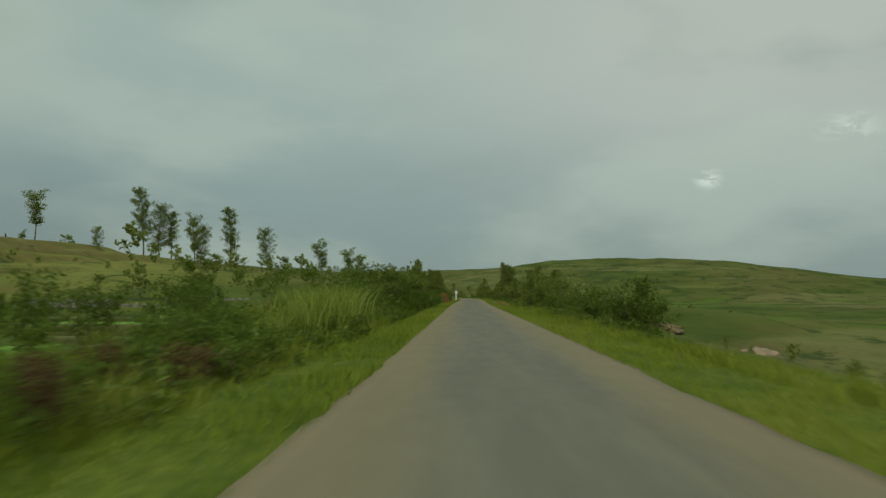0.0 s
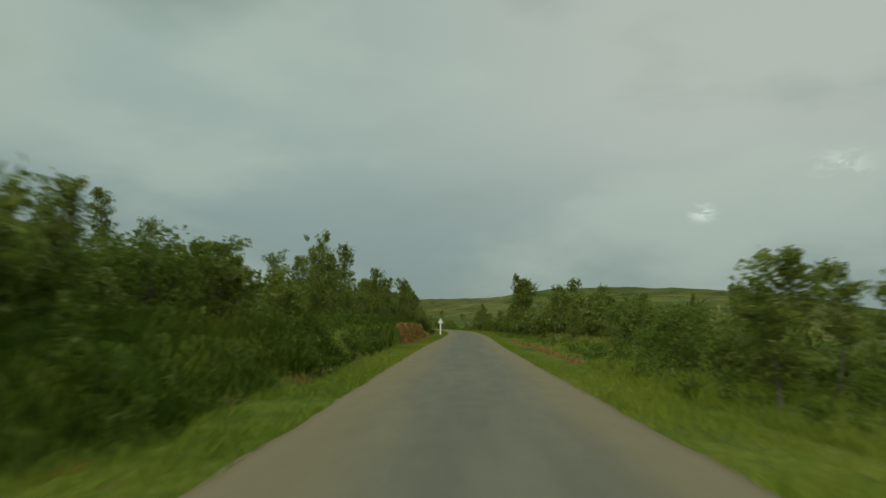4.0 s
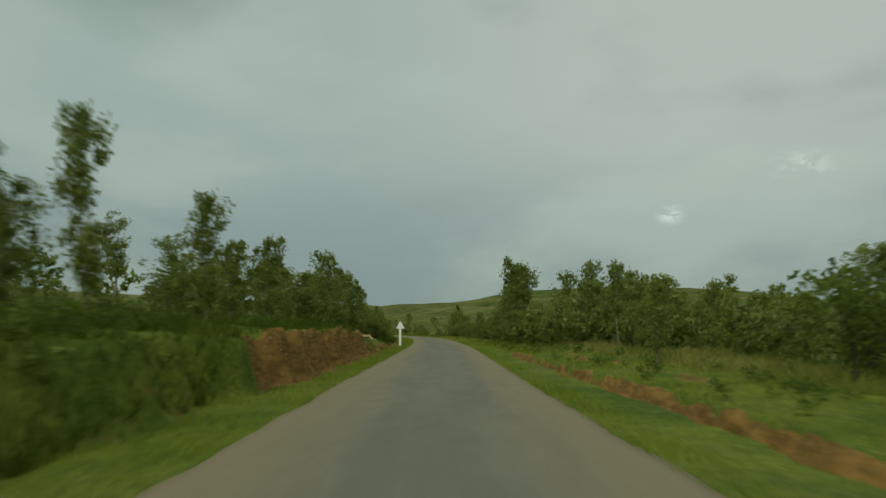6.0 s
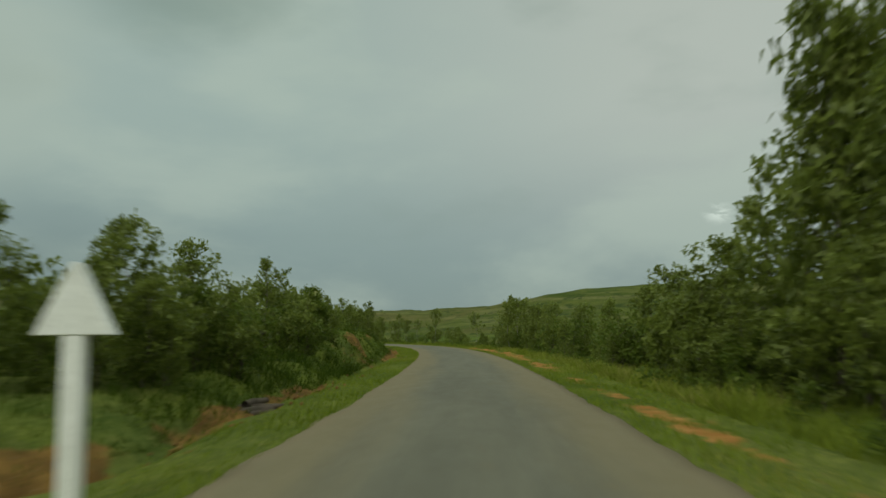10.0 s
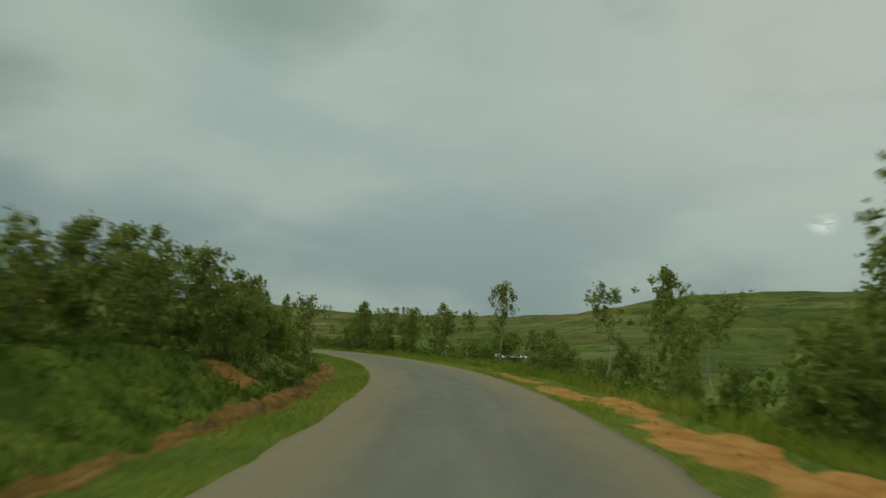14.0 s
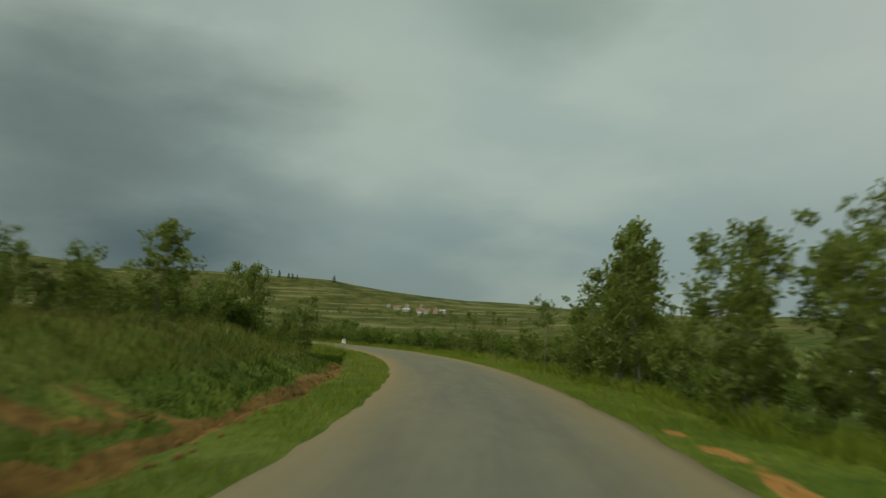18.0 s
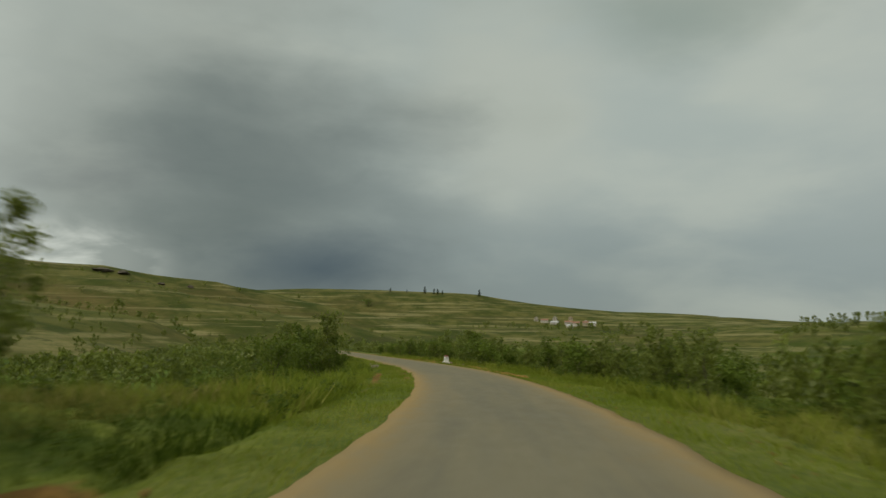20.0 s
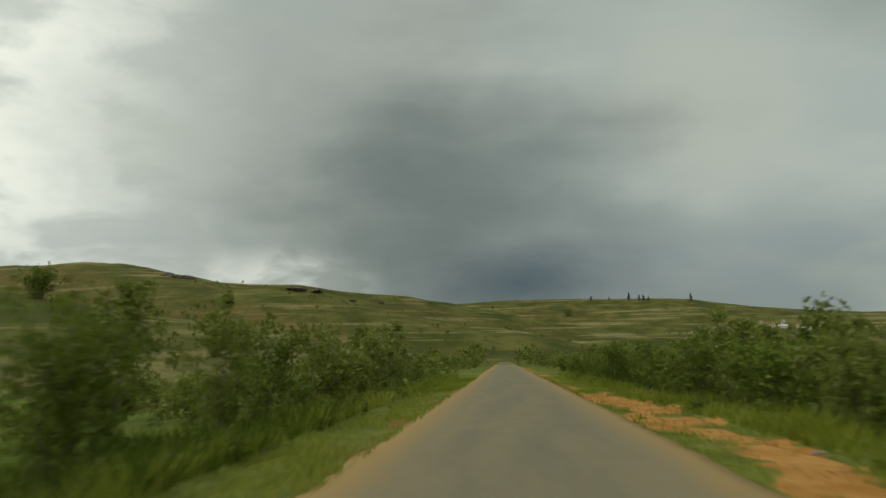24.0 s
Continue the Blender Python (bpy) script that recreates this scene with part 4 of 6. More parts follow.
kind("weed", "weed", "knee-high weeds", "weed",
     [tree_model(56, 0.6, 0.008, 0.02, 0.42, 9, 72, (0.15, 0.078), BARK_DARK, LEAF_BUSH, stems=3, shape="dome", clump=0.45, droop=0.0),
      tree_model(57, 0.6, 0.008, 0.02, 0.36, 9, 66, (0.15, 0.078), BARK_DARK, LEAF_YOUNG, stems=3, shape="cone", clump=0.45, droop=0.0),
      tree_model(58, 0.7, 0.008, 0.02, 0.34, 9, 66, (0.15, 0.072), BARK_DARK, LEAF_BUSH, stems=3, shape="tuft", clump=0.45, droop=0.0)])
kind("pine", "conifer", "small dark conifer on the slope", "tree",
     [tree_model(61, 9, 0.14, 0.10, 1.9, 34, 2200, (0.36, 0.18), BARK_DARK, LEAF_PINE, shape="cone", clump=0.28, droop=0.2)])
kind("far", "distant_tree", "small dark tree far across the valley", "tree",
     [tree_model(71, 6, 0.10, 0.10, 2.1, 8, 155, (0.95, 0.60), BARK_DARK, LEAF_EUC, shape="dome", clump=0.42),
      tree_model(72, 6, 0.10, 0.14, 1.5, 8, 140, (0.88, 0.56), BARK_DARK, LEAF_EUC, clump=0.45),
      tree_model(73, 6, 0.10, 0.05, 2.4, 8, 160, (0.95, 0.60), BARK_DARK, LEAF_BUSH, shape="dome", clump=0.42)])
REEDS = [reed_model(81, 1.9, 170, 0.9, LEAF_REED), reed_model(82, 1.6, 150, 0.8, LEAF_REED), reed_model(83, 1.2, 150, 0.8, BLADE_DRY)]
plant_rng = np.random.RandomState(5)


def stand(key, x, y, z, high, pick=None, group="", broad=1.0):
    """One plant with its trunk and crown, rooted at x, y, z."""
    name, label, category, models, first = KINDS[key]
    plant_rng = np.random.RandomState(int(abs(x * 137.0 + y * 71.0)) % 99991)
    i = (0, 1, 2, 2, 3)[plant_rng.randint(5)] if pick is None and key == "euc" else plant_rng.randint(len(models)) if pick is None else pick
    trunk, crown, nominal = models[i]
    k = high / nominal
    wide = k * broad * (plant_rng.uniform(0.75, 0.95) if key == "euc" and high > 6.8 else plant_rng.uniform(0.9, 1.4) if key == "euc" else plant_rng.uniform(0.88, 1.15))
    m = Matrix.LocRotScale((x, y, z), Euler((plant_rng.normal() * 0.03, plant_rng.normal() * 0.03, plant_rng.uniform(0, 6.28))), (wide, wide, k))
    if first[i] is None:
        root = tagged(new(name), label, category, group)
        for part_name, me in (("trunk", trunk), ("crown", crown)):
            new(part_name, me).parent = root
        first[i] = root
        root.matrix_basis = m
        return root
    done = copy_thing(first[i], Matrix())
    done.matrix_basis = m
    if group:
        done["group"] = group
    return done


def reed(x, y, z, high, pick=None):
    i = plant_rng.randint(len(REEDS)) if pick is None else pick
    ob = new("reed_clump", REEDS[i])
    k = high / (1.9, 1.6, 1.2)[i]
    ob.matrix_basis = Matrix.LocRotScale((x, y, z), Euler((0, 0, plant_rng.uniform(0, 6.28))), (k, k, k))
    return tagged(ob, "clump of tall pale green reeds and stalks", "reeds", "roadside reeds")


spots = []


def lone(key, s, d, high, pick=None):
    """A tree or bush that stands out, at s along and d right of the road."""
    x, y = road_xy(s, d)
    spots.append((key, float(x), float(y), high, pick, "", 1.0))


def top_at(key, s, d, top, pick=None, broad=1.0):
    """The same, by the level of its top over the road."""
    x, y = road_xy(s, d)
    foot = float(near_z(np.array([float(s)]), np.array([float(d)]))[0])
    spots.append((key, float(x), float(y), top - foot + 0.06, pick, "", broad))


def upland(key, x, y, high, pick=None, group="", broad=1.0):
    """A tree well away from the road, by x and y."""
    spots.append((key, x, y, high, pick, group, broad))


def belt(side, s0, s1, d0, d1, count, h0, h1, kinds_here):
    """A stretch of mixed growth between two distances from the road."""
    names_here = kinds_here.split()
    plant_rng = np.random.RandomState(int(s0 * 31 + s1 * 17 + d0 * 70 + count * 3 + side * 5 + 900) % 99991)
    for _ in range(count):
        s, d = plant_rng.uniform(s0, s1), d0 + (d1 - d0) * plant_rng.rand() ** 1.25
        key = names_here[plant_rng.randint(len(names_here))]
        x, y = road_xy(s, side * d)
        spots.append((key, float(x), float(y), h0 + (h1 - h0) * plant_rng.rand() ** 1.3, None, "roadside growth", 1.0))


# tall eucalyptus on the slope beyond the first fields
HILL_TREES = "tall eucalyptus on the hill"
upland("tall", -93, 160, 11.9, 2, HILL_TREES)
upland("shrub", -95, 159, 3.0)
upland("far", -92, 172, 4.8, 0)
upland("tall", -87, 175, 7.3, 1, HILL_TREES)
upland("far", -79, 175, 8.4, 2)
upland("tall", -78, 180, 17.6, 0, HILL_TREES)
upland("tall", -75.2, 183, 14.8, 1, HILL_TREES)
upland("tall", -73.4, 185, 13.2, 0, HILL_TREES)
upland("tall", -74, 202, 16.0, 2, HILL_TREES)
upland("tall", -71.9, 203, 13.2, 1, HILL_TREES)
upland("tall", -64.6, 205, 18.2, 0, HILL_TREES)
upland("tall", -53.5, 198, 12.8, 1, HILL_TREES)
upland("far", -49.8, 204, 6.5, 0)
upland("far", -49.8, 224, 8.0, 2)
upland("tall", -38.6, 197, 11.6, 2)
upland("tall", -31.0, 198, 10.4, 2)
# lone trees about the bend
upland("euc", 5.7, 299.2, 10.2, 4)
upland("shrub", -8.4, 303.0, 4.2, 0)
upland("bush", -15.0, 337.0, 4.4, 0)
upland("open", -40.8, 276.1, 13.5, 2)
upland("bush", -322, 407, 9.0, 0)
upland("bush", -322.8, 407.6, 8.6, 1)
upland("bush", -321.2, 406.2, 8.2, 0)
# the dark bushes and trees of the first stretch
for s, d, top, key, pick in ((41.6, 8.5, 2.5, "shrub", 2), (42.6, 8.0, 2.3, "bush", 0), (40.6, 8.9, 1.6, "bush", 1), (56.4, 8.2, 1.6, "shrub", 2), (58.0, 8.6, 1.9, "bush", 0), (60.5, 9.5, 2.0, "shrub", 0), (63.0, 8.4, 1.7, "bush", 1),
                             (72.7, -8.6, 4.3, "bush", 0), (73.8, -7.6, 3.5, "shrub", 2), (75.6, -8.2, 3.7, "bush", 1), (71.2, -9.2, 3.6, "shrub", 0), (80.0, -8.0, 3.6, "bush", 1), (83.5, -8.4, 3.9, "shrub", 0)):
    top_at(key, s, d, top, pick)
for s, d, top, key, pick in ((86.8, -9.2, 4.5, "euc", 0), (91.0, -8.6, 3.9, "bush", 0), (96.0, -8.8, 4.0, "shrub", 2), (86.8, 6.4, 3.2, "euc", 0), (87.5, 9.7, 3.1, "euc", 2), (74.8, 8.6, 3.7, "euc", 2), (86.5, 8.2, 0.9, "young", 0),
                             (84.0, 7.4, 0.8, "young", 1), (77.5, 8.2, 1.8, "bush", 0), (80.5, 8.6, 2.2, "bush", 1), (91.5, 8.0, 2.4, "shrub", 2), (95.0, 9.0, 2.8, "shrub", 0), (98.5, 7.6, 2.4, "bush", 1)):
    top_at(key, s, d, top, pick)
# along the cut bank
for s, d, top, key, pick in ((118.4, -8.4, 5.6, "euc", 0), (120.4, -9.4, 5.2, "euc", 2), (123.5, -8.2, 6.8, "euc", 0), (112.6, -8.4, 6.4, "euc", 2), (114.5, -9.0, 5.0, "shrub", 0), (110.2, -8.8, 4.8, "euc", 0), (108.0, -9.2, 4.0, "shrub", 0),
                             (128.3, -6.9, 5.5, "euc", 0), (137.8, -8.8, 5.2, "euc", 1), (138.1, -7.3, 5.4, "euc", 1), (134.0, -9.0, 4.3, "euc", 2), (146.0, -8.4, 4.3, "shrub", 0), (151.2, -6.9, 6.1, "euc", 1), (153.5, -10.3, 5.9, "euc", 0),
                             (155.3, -13.5, 6.9, "euc", 2), (156.5, -8.4, 4.8, "euc", 2), (159.9, -7.1, 5.7, "euc", 0), (160.5, -12.5, 6.5, "euc", 1)):
    top_at(key, s, d, top, pick, 0.68 if s < 133 else 0.92)
for s, d, top, key, pick in ((162.6, -8.2, 4.4, "shrub", 0), (165.4, -8.6, 4.4, "euc", 2), (170.8, -7.9, 6.4, "euc", 1), (169.8, -6.9, 5.1, "euc", 0), (172.2, -11.4, 6.5, "euc", 1), (168.0, -9.0, 4.8, "euc", 2), (175.6, -9.0, 4.0, "shrub", 1),
                             (178.5, -9.9, 3.8, "shrub", 0), (182.0, -10.6, 3.9, "shrub", 2), (184.4, -9.4, 3.7, "shrub", 1), (185.0, -8.6, 3.9, "euc", 2), (190.2, -8.2, 4.4, "euc", 0), (187.6, -7.8, 3.6, "shrub", 0), (194.0, -8.0, 3.8, "shrub", 1),
                             (199.8, -7.3, 4.2, "euc", 2), (197.0, -7.6, 3.6, "shrub", 0), (204.0, -7.8, 3.6, "shrub", 2)):
    top_at(key, s, d, top, pick, 0.68 if s < 133 else 0.92)
for s, d, top, key, pick, broad in ((149.0, -8.8, 4.8, "euc", 0, 1.3), (154.8, -8.2, 4.7, "euc", 2, 1.3), (157.6, -9.4, 5.2, "euc", 0, 1.3), (162.8, -8.8, 4.8, "euc", 2, 1.3), (166.6, -9.6, 5.2, "euc", 0, 1.3)):
    top_at(key, s, d, top, pick, broad)
# the stand across the road from the arrow
for s, d, top, key, pick, broad in ((127.7, 12.7, 4.0, "euc", 0, 1.3), (126.5, 11.6, 3.4, "bush", 0, 1.0), (139.0, 7.9, 4.5, "open", 2, 0.8), (138.3, 9.3, 3.9, "euc", 1, 0.8), (151.7, 17.0, 4.8, "euc", 2, 1.0), (148.0, 15.0, 4.2, "euc", 0, 1.0), (188.2, 7.7, 9.2, "euc", 1, 0.95),
                                    (188.8, 8.5, 8.6, "euc", 0, 0.9), (187.2, 9.7, 8.3, "euc", 0, 0.95), (190.6, 8.8, 7.2, "euc", 2, 0.9), (185.8, 8.4, 6.2, "euc", 1, 0.9), (188.4, 14.2, 7.8, "open", 2, 0.8), (183.6, 15.1, 8.7, "open", 2, 0.85), (177.6, 14.5, 6.1, "open", 2, 0.8)):
    top_at(key, s, d, top, pick, broad)
for s, d, top, key, pick, broad in ((184.2, 19.7, 7.6, "euc", 0, 0.9), (172.6, 12.5, 5.4, "euc", 2, 1.0), (171.2, 13.4, 5.9, "euc", 1, 1.0), (168.0, 14.2, 5.4, "euc", 0, 1.0), (164.5, 15.5, 5.6, "euc", 1, 1.0), (160.0, 16.0, 5.4, "open", 2, 0.9), (180.5, 12.0, 4.6, "euc", 0, 1.0),
                                    (176.0, 11.6, 4.4, "euc", 2, 1.0), (193.0, 8.6, 5.2, "euc", 2, 0.9), (196.5, 8.2, 4.4, "euc", 0, 0.9), (200.0, 7.8, 3.9, "euc", 1, 1.0), (182.0, 9.0, 4.2, "euc", 2, 1.0), (203.7, 17.2, 6.5, "euc", 1, 0.9), (207.0, 8.4, 3.6, "euc", 0, 1.0)):
    top_at(key, s, d, top, pick, broad)
# the outer side of the bend
for s, d, top, key, pick in ((216.0, 8.6, 3.4, "euc", 1), (222.5, 8.2, 3.4, "euc", 0), (230.5, 7.6, 3.4, "euc", 2), (235.0, 7.4, 3.8, "euc", 1), (239.5, 7.6, 3.9, "euc", 0), (243.8, 7.0, 4.8, "open", 0), (247.8, 6.9, 4.6, "open", 2),
                             (245.5, 8.4, 3.3, "euc", 2), (251.0, 8.2, 3.0, "shrub", 0), (262.5, 16.0, 5.2, "open", 2), (262.0, 9.0, 3.4, "open", 1), (265.5, 9.8, 2.6, "shrub", 3), (272.4, 8.4, 4.3, "open", 1), (296.1, 7.3, 3.9, "open", 1),
                             (297.0, 5.7, 3.9, "open", 2)):
    top_at(key, s, d, top, pick, 0.95 if s > 325 else 0.78 if s > 310 else 1.0)
for s, d, top, key, pick in ((274.0, 10.0, 2.0, "shrub", 0), (314.7, 7.0, 4.5, "euc", 0), (318.0, 7.7, 4.7, "euc", 2), (321.2, 8.2, 4.0, "euc", 0), (312.9, 9.6, 5.1, "euc", 2), (319.2, 5.3, 3.8, "euc", 2), (320.7, 6.5, 4.4, "euc", 0),
                             (325.1, 6.2, 2.6, "shrub", 0), (327.9, 5.6, 4.8, "euc", 1), (330.1, 5.2, 4.0, "euc", 2), (332.2, 6.8, 5.0, "euc", 1), (334.8, 5.4, 3.5, "euc", 2), (339.8, 4.9, 3.5, "open", 1), (336.6, 7.0, 2.2, "shrub", 3)):
    top_at(key, s, d, top, pick, 0.95 if s > 325 else 0.78 if s > 310 else 1.0)
top_at("open", 284.4, 6.2, 5.2, 0, 0.62)
top_at("euc", 331.1, 5.9, 6.0, 1, 0.7)
for s, d, top, key, pick in ((303.0, 13.5, 2.3, "euc", 0), (300.0, 14.5, 2.5, "euc", 2), (304.0, 17.0, 2.7, "euc", 4), (298.0, 16.0, 2.0, "shrub", 0), (306.0, 12.0, 1.6, "bush", 0), (294.0, 13.0, 1.6, "shrub", 1)):
    top_at(key, s, d, top, pick)
# the inner side of the bend
for s, d, top, key, pick in ((208.5, -7.8, 3.6, "shrub", 1), (213.0, -8.0, 4.0, "euc", 2), (219.0, -9.0, 4.4, "euc", 0), (226.0, -9.0, 4.2, "euc", 1), (232.5, -8.4, 4.3, "euc", 2), (236.0, -7.8, 4.0, "shrub", 0), (238.9, -7.0, 4.3, "euc", 2),
                             (242.6, -6.9, 3.9, "euc", 0), (246.0, -7.6, 3.6, "shrub", 1), (250.0, -7.8, 3.5, "shrub", 0), (252.6, -8.0, 3.9, "euc", 0), (255.0, -7.4, 4.0, "euc", 2), (257.4, -8.8, 4.4, "euc", 1), (258.7, -7.3, 4.0, "euc", 0),
                             (260.8, -8.6, 4.2, "euc", 2), (261.0, -7.0, 3.6, "shrub", 0), (263.2, -7.6, 3.7, "euc", 2)):
    top_at(key, s, d, top, pick)
for s, d, top, key, pick in ((265.6, -7.2, 3.5, "shrub", 1), (269.5, -7.6, 3.2, "shrub", 0), (272.0, -7.2, 3.0, "shrub", 2), (275.5, -5.6, 3.6, "shrub", 3), (281.4, -6.9, 2.4, "young", 0), (283.6, -7.2, 2.8, "young", 1), (279.0, -7.4, 2.4, "young", 0),
                             (290.5, -7.8, 3.3, "shrub", 0), (294.0, -8.2, 3.4, "shrub", 1), (298.5, -8.0, 3.3, "shrub", 0), (303.0, -7.6, 3.4, "shrub", 2), (306.4, -6.9, 3.9, "euc", 2), (307.8, -6.6, 3.6, "shrub", 0), (307.6, -9.7, 5.6, "euc", 1),
                             (311.5, -10.6, 3.6, "shrub", 1), (314.6, -10.2, 3.3, "shrub", 0), (317.4, -9.8, 3.5, "shrub", 2)):
    top_at(key, s, d, top, pick)
for s, d, top, key, pick in ((319.6, -10.6, 3.7, "euc", 2), (321.2, -9.4, 3.4, "shrub", 1), (323.9, -8.7, 4.4, "euc", 4), (323.0, -10.2, 3.5, "shrub", 0), (326.5, -9.0, 3.2, "shrub", 2), (328.6, -9.6, 3.0, "shrub", 0), (331.2, -10.6, 3.3, "shrub", 1),
                             (334.0, -11.2, 3.6, "shrub", 2), (336.8, -10.4, 3.4, "shrub", 0), (339.4, -10.6, 3.5, "shrub", 2), (341.2, -9.4, 4.7, "euc", 0), (340.0, -9.0, 3.0, "bush", 0), (345.6, -7.0, 3.4, "euc", 2), (345.7, -11.1, 5.0, "euc", 2),
                             (349.0, -12.5, 3.0, "shrub", 1)):
    top_at(key, s, d, top, pick)
for s, d, top in ((285.9, -8.2, 4.4), (285.5, -8.9, 5.2), (285.2, -9.5, 5.0), (293.6, -7.1, 4.5)):
    top_at("euc", s, d, top, 1, 0.55)
hedge_rng = np.random.RandomState(17)
for s in np.arange(311.0, 346.0, 2.3):
    top_at(("shrub", "bush")[hedge_rng.randint(2)], s, -hedge_rng.uniform(9.9, 11.2), hedge_rng.uniform(2.7, 3.4), hedge_rng.randint(2), hedge_rng.uniform(1.0, 1.4))
# below the last stretch
for s, d, top, key, pick, broad in ((400.0, -9.0, 2.8, "bush", 0, 0.8), (401.0, -9.6, 3.2, "shrub", 2, 1.0), (396.5, -7.0, 0.5, "bush", 1, 1.0), (398.4, -7.8, 0.9, "bush", 0, 1.0), (394.8, -7.6, 0.4, "bush", 1, 1.0), (408.0, -9.2, 3.0, "shrub", 2, 1.2), (409.0, -9.8, 2.6, "bush", 0, 1.0),
                                    (386.2, -7.4, 3.6, "euc", 1, 0.8), (385.6, -7.0, 1.2, "bush", 1, 1.0), (387.4, -7.6, 1.4, "shrub", 0, 1.0), (386.8, -8.0, 2.0, "bush", 0, 1.0), (390.6, -7.8, 1.6, "shrub", 2, 1.2), (416.6, -8.3, 2.9, "bush", 0, 0.62)):
    top_at(key, s, d, top, pick, broad)
for s, d, top, key, pick, broad in ((417.2, -8.0, 2.4, "bush", 1, 0.7), (425.5, -11.7, 4.0, "euc", 0, 0.8), (427.1, -9.2, 3.7, "euc", 2, 0.8), (431.5, -9.0, 3.0, "bush", 1, 1.0), (437.0, -8.4, 3.2, "shrub", 0, 1.2), (445.8, -7.0, 3.6, "euc", 2, 0.9), (448.7, -8.9, 3.6, "euc", 0, 0.9),
                                    (455.0, -7.8, 3.4, "shrub", 0, 1.2), (383.5, -10.5, 2.2, "bush", 1, 1.0), (424.7, 8.5, 3.0, "shrub", 0, 1.0), (437.7, 12.0, 3.3, "shrub", 2, 1.0), (466.1, 19.0, 4.4, "euc", 0, 1.3), (441.8, 9.0, 3.8, "shrub", 1, 1.0)):
    top_at(key, s, d, top, pick, broad)
# mixed growth
belt(-1, 4, 24, 5.2, 7.6, 14, 0.6, 1.1, "young young bush young")
belt(-1, 24, 48, 5.0, 8.5, 18, 0.7, 1.2, "young young reed young")
for s, d, high in ((8.4, -5.5, 0.9), (9.4, -6.1, 0.8), (7.6, -6.3, 0.8), (12.4, -5.7, 0.8), (13.4, -5.3, 0.7), (12.0, -6.6, 0.9)):
    lone("rust", s, d, high)
for s, d, top, key, pick in ((11.0, -6.8, 0.5, "young", 0), (13.0, -6.4, 0.7, "young", 1), (15.2, -6.5, 1.0, "bush", 1), (16.6, -6.0, 0.9, "young", 0), (18.0, -6.6, 1.2, "bush", 0), (19.5, -7.4, 1.1, "shrub", 2), (24.3, -14.8, 2.1, "bush", 0), (26.0, -13.6, 1.7, "bush", 1),
                             (22.4, -15.4, 1.4, "shrub", 2), (33.8, -13.3, 2.1, "bush", 0), (36.0, -14.4, 2.2, "bush", 1), (40.0, -15.2, 2.3, "shrub", 2), (45.0, -16.4, 2.4, "bush", 0), (30.0, -11.0, 1.5, "bush", 1)):
    top_at(key, s, d, top, pick)
for s, d, high in ((27.5, -6.2, 1.9), (29.0, -6.8, 2.0), (30.6, -6.3, 2.1), (32.0, -7.0, 2.2), (33.4, -6.5, 2.2), (35.2, -7.1, 2.3), (37.0, -6.7, 2.2), (39.0, -7.2, 2.3), (25.8, -6.8, 1.7)):
    lone("reed", s, d, high, 0)
belt(-1, 18, 60, 7.0, 15, 48, 0.8, 1.5, "young reed young young shrub")
belt(-1, 40, 74, 6.6, 12, 26, 1.3, 2.3, "bush shrub young")
belt(-1, 42, 66, 7.8, 11, 6, 1.2, 1.7, "reed")
belt(-1, 30, 66, 12, 36, 22, 0.8, 1.5, "bush young shrub")
belt(-1, 68, 100, 12, 36, 26, 1.2, 2.2, "bush young shrub")
belt(-1, 72, 102, 6.8, 14, 36, 1.6, 2.8, "bush bush shrub young")
belt(-1, 100, 168, 9.0, 17, 36, 1.4, 3.2, "euc shrub bush shrub")
belt(-1, 164, 214, 6.0, 14, 70, 1.4, 2.9, "shrub bush euc shrub")
belt(-1, 212, 278, 7.8, 15, 46, 1.1, 2.3, "shrub shrub bush euc")
belt(-1, 276, 306, 8.4, 18, 28, 1.2, 2.4, "shrub bush shrub")
belt(-1, 308, 332, 10.8, 19, 26, 1.0, 2.0, "shrub young shrub bush")
belt(-1, 332, 364, 10.6, 20, 30, 1.0, 2.0, "shrub young shrub")
belt(-1, 396, 430, 13, 28, 10, 1.0, 2.0, "bush young bush")
belt(-1, 430, 500, 9.0, 28, 32, 1.3, 2.8, "bush shrub bush young")
belt(-1, 356, 396, 8.5, 24, 18, 0.9, 1.8, "young bush bush")
belt(1, 57, 66, 8, 12, 7, 0.9, 1.6, "bush bush young")
belt(1, 70, 112, 7.4, 12, 40, 1.0, 1.9, "shrub young bush shrub")
belt(1, 84, 118, 9, 18, 16, 2.4, 3.8, "euc shrub")
belt(1, 114, 152, 13, 22, 34, 2.0, 3.8, "euc shrub shrub")
belt(1, 164, 208, 7.0, 15, 66, 2.2, 4.4, "euc euc shrub shrub")
belt(1, 150, 170, 12.5, 18, 26, 2.6, 4.6, "euc euc shrub")
belt(1, 204, 256, 6.4, 14, 62, 1.6, 3.0, "shrub shrub euc bush")
belt(1, 260, 296, 12, 26, 7, 1.0, 2.0, "shrub bush")
belt(1, 308, 338, 7.0, 13, 12, 0.7, 1.5, "shrub bush young")
belt(1, 332, 500, 6.0, 15, 160, 1.6, 2.8, "shrub bush shrub young")
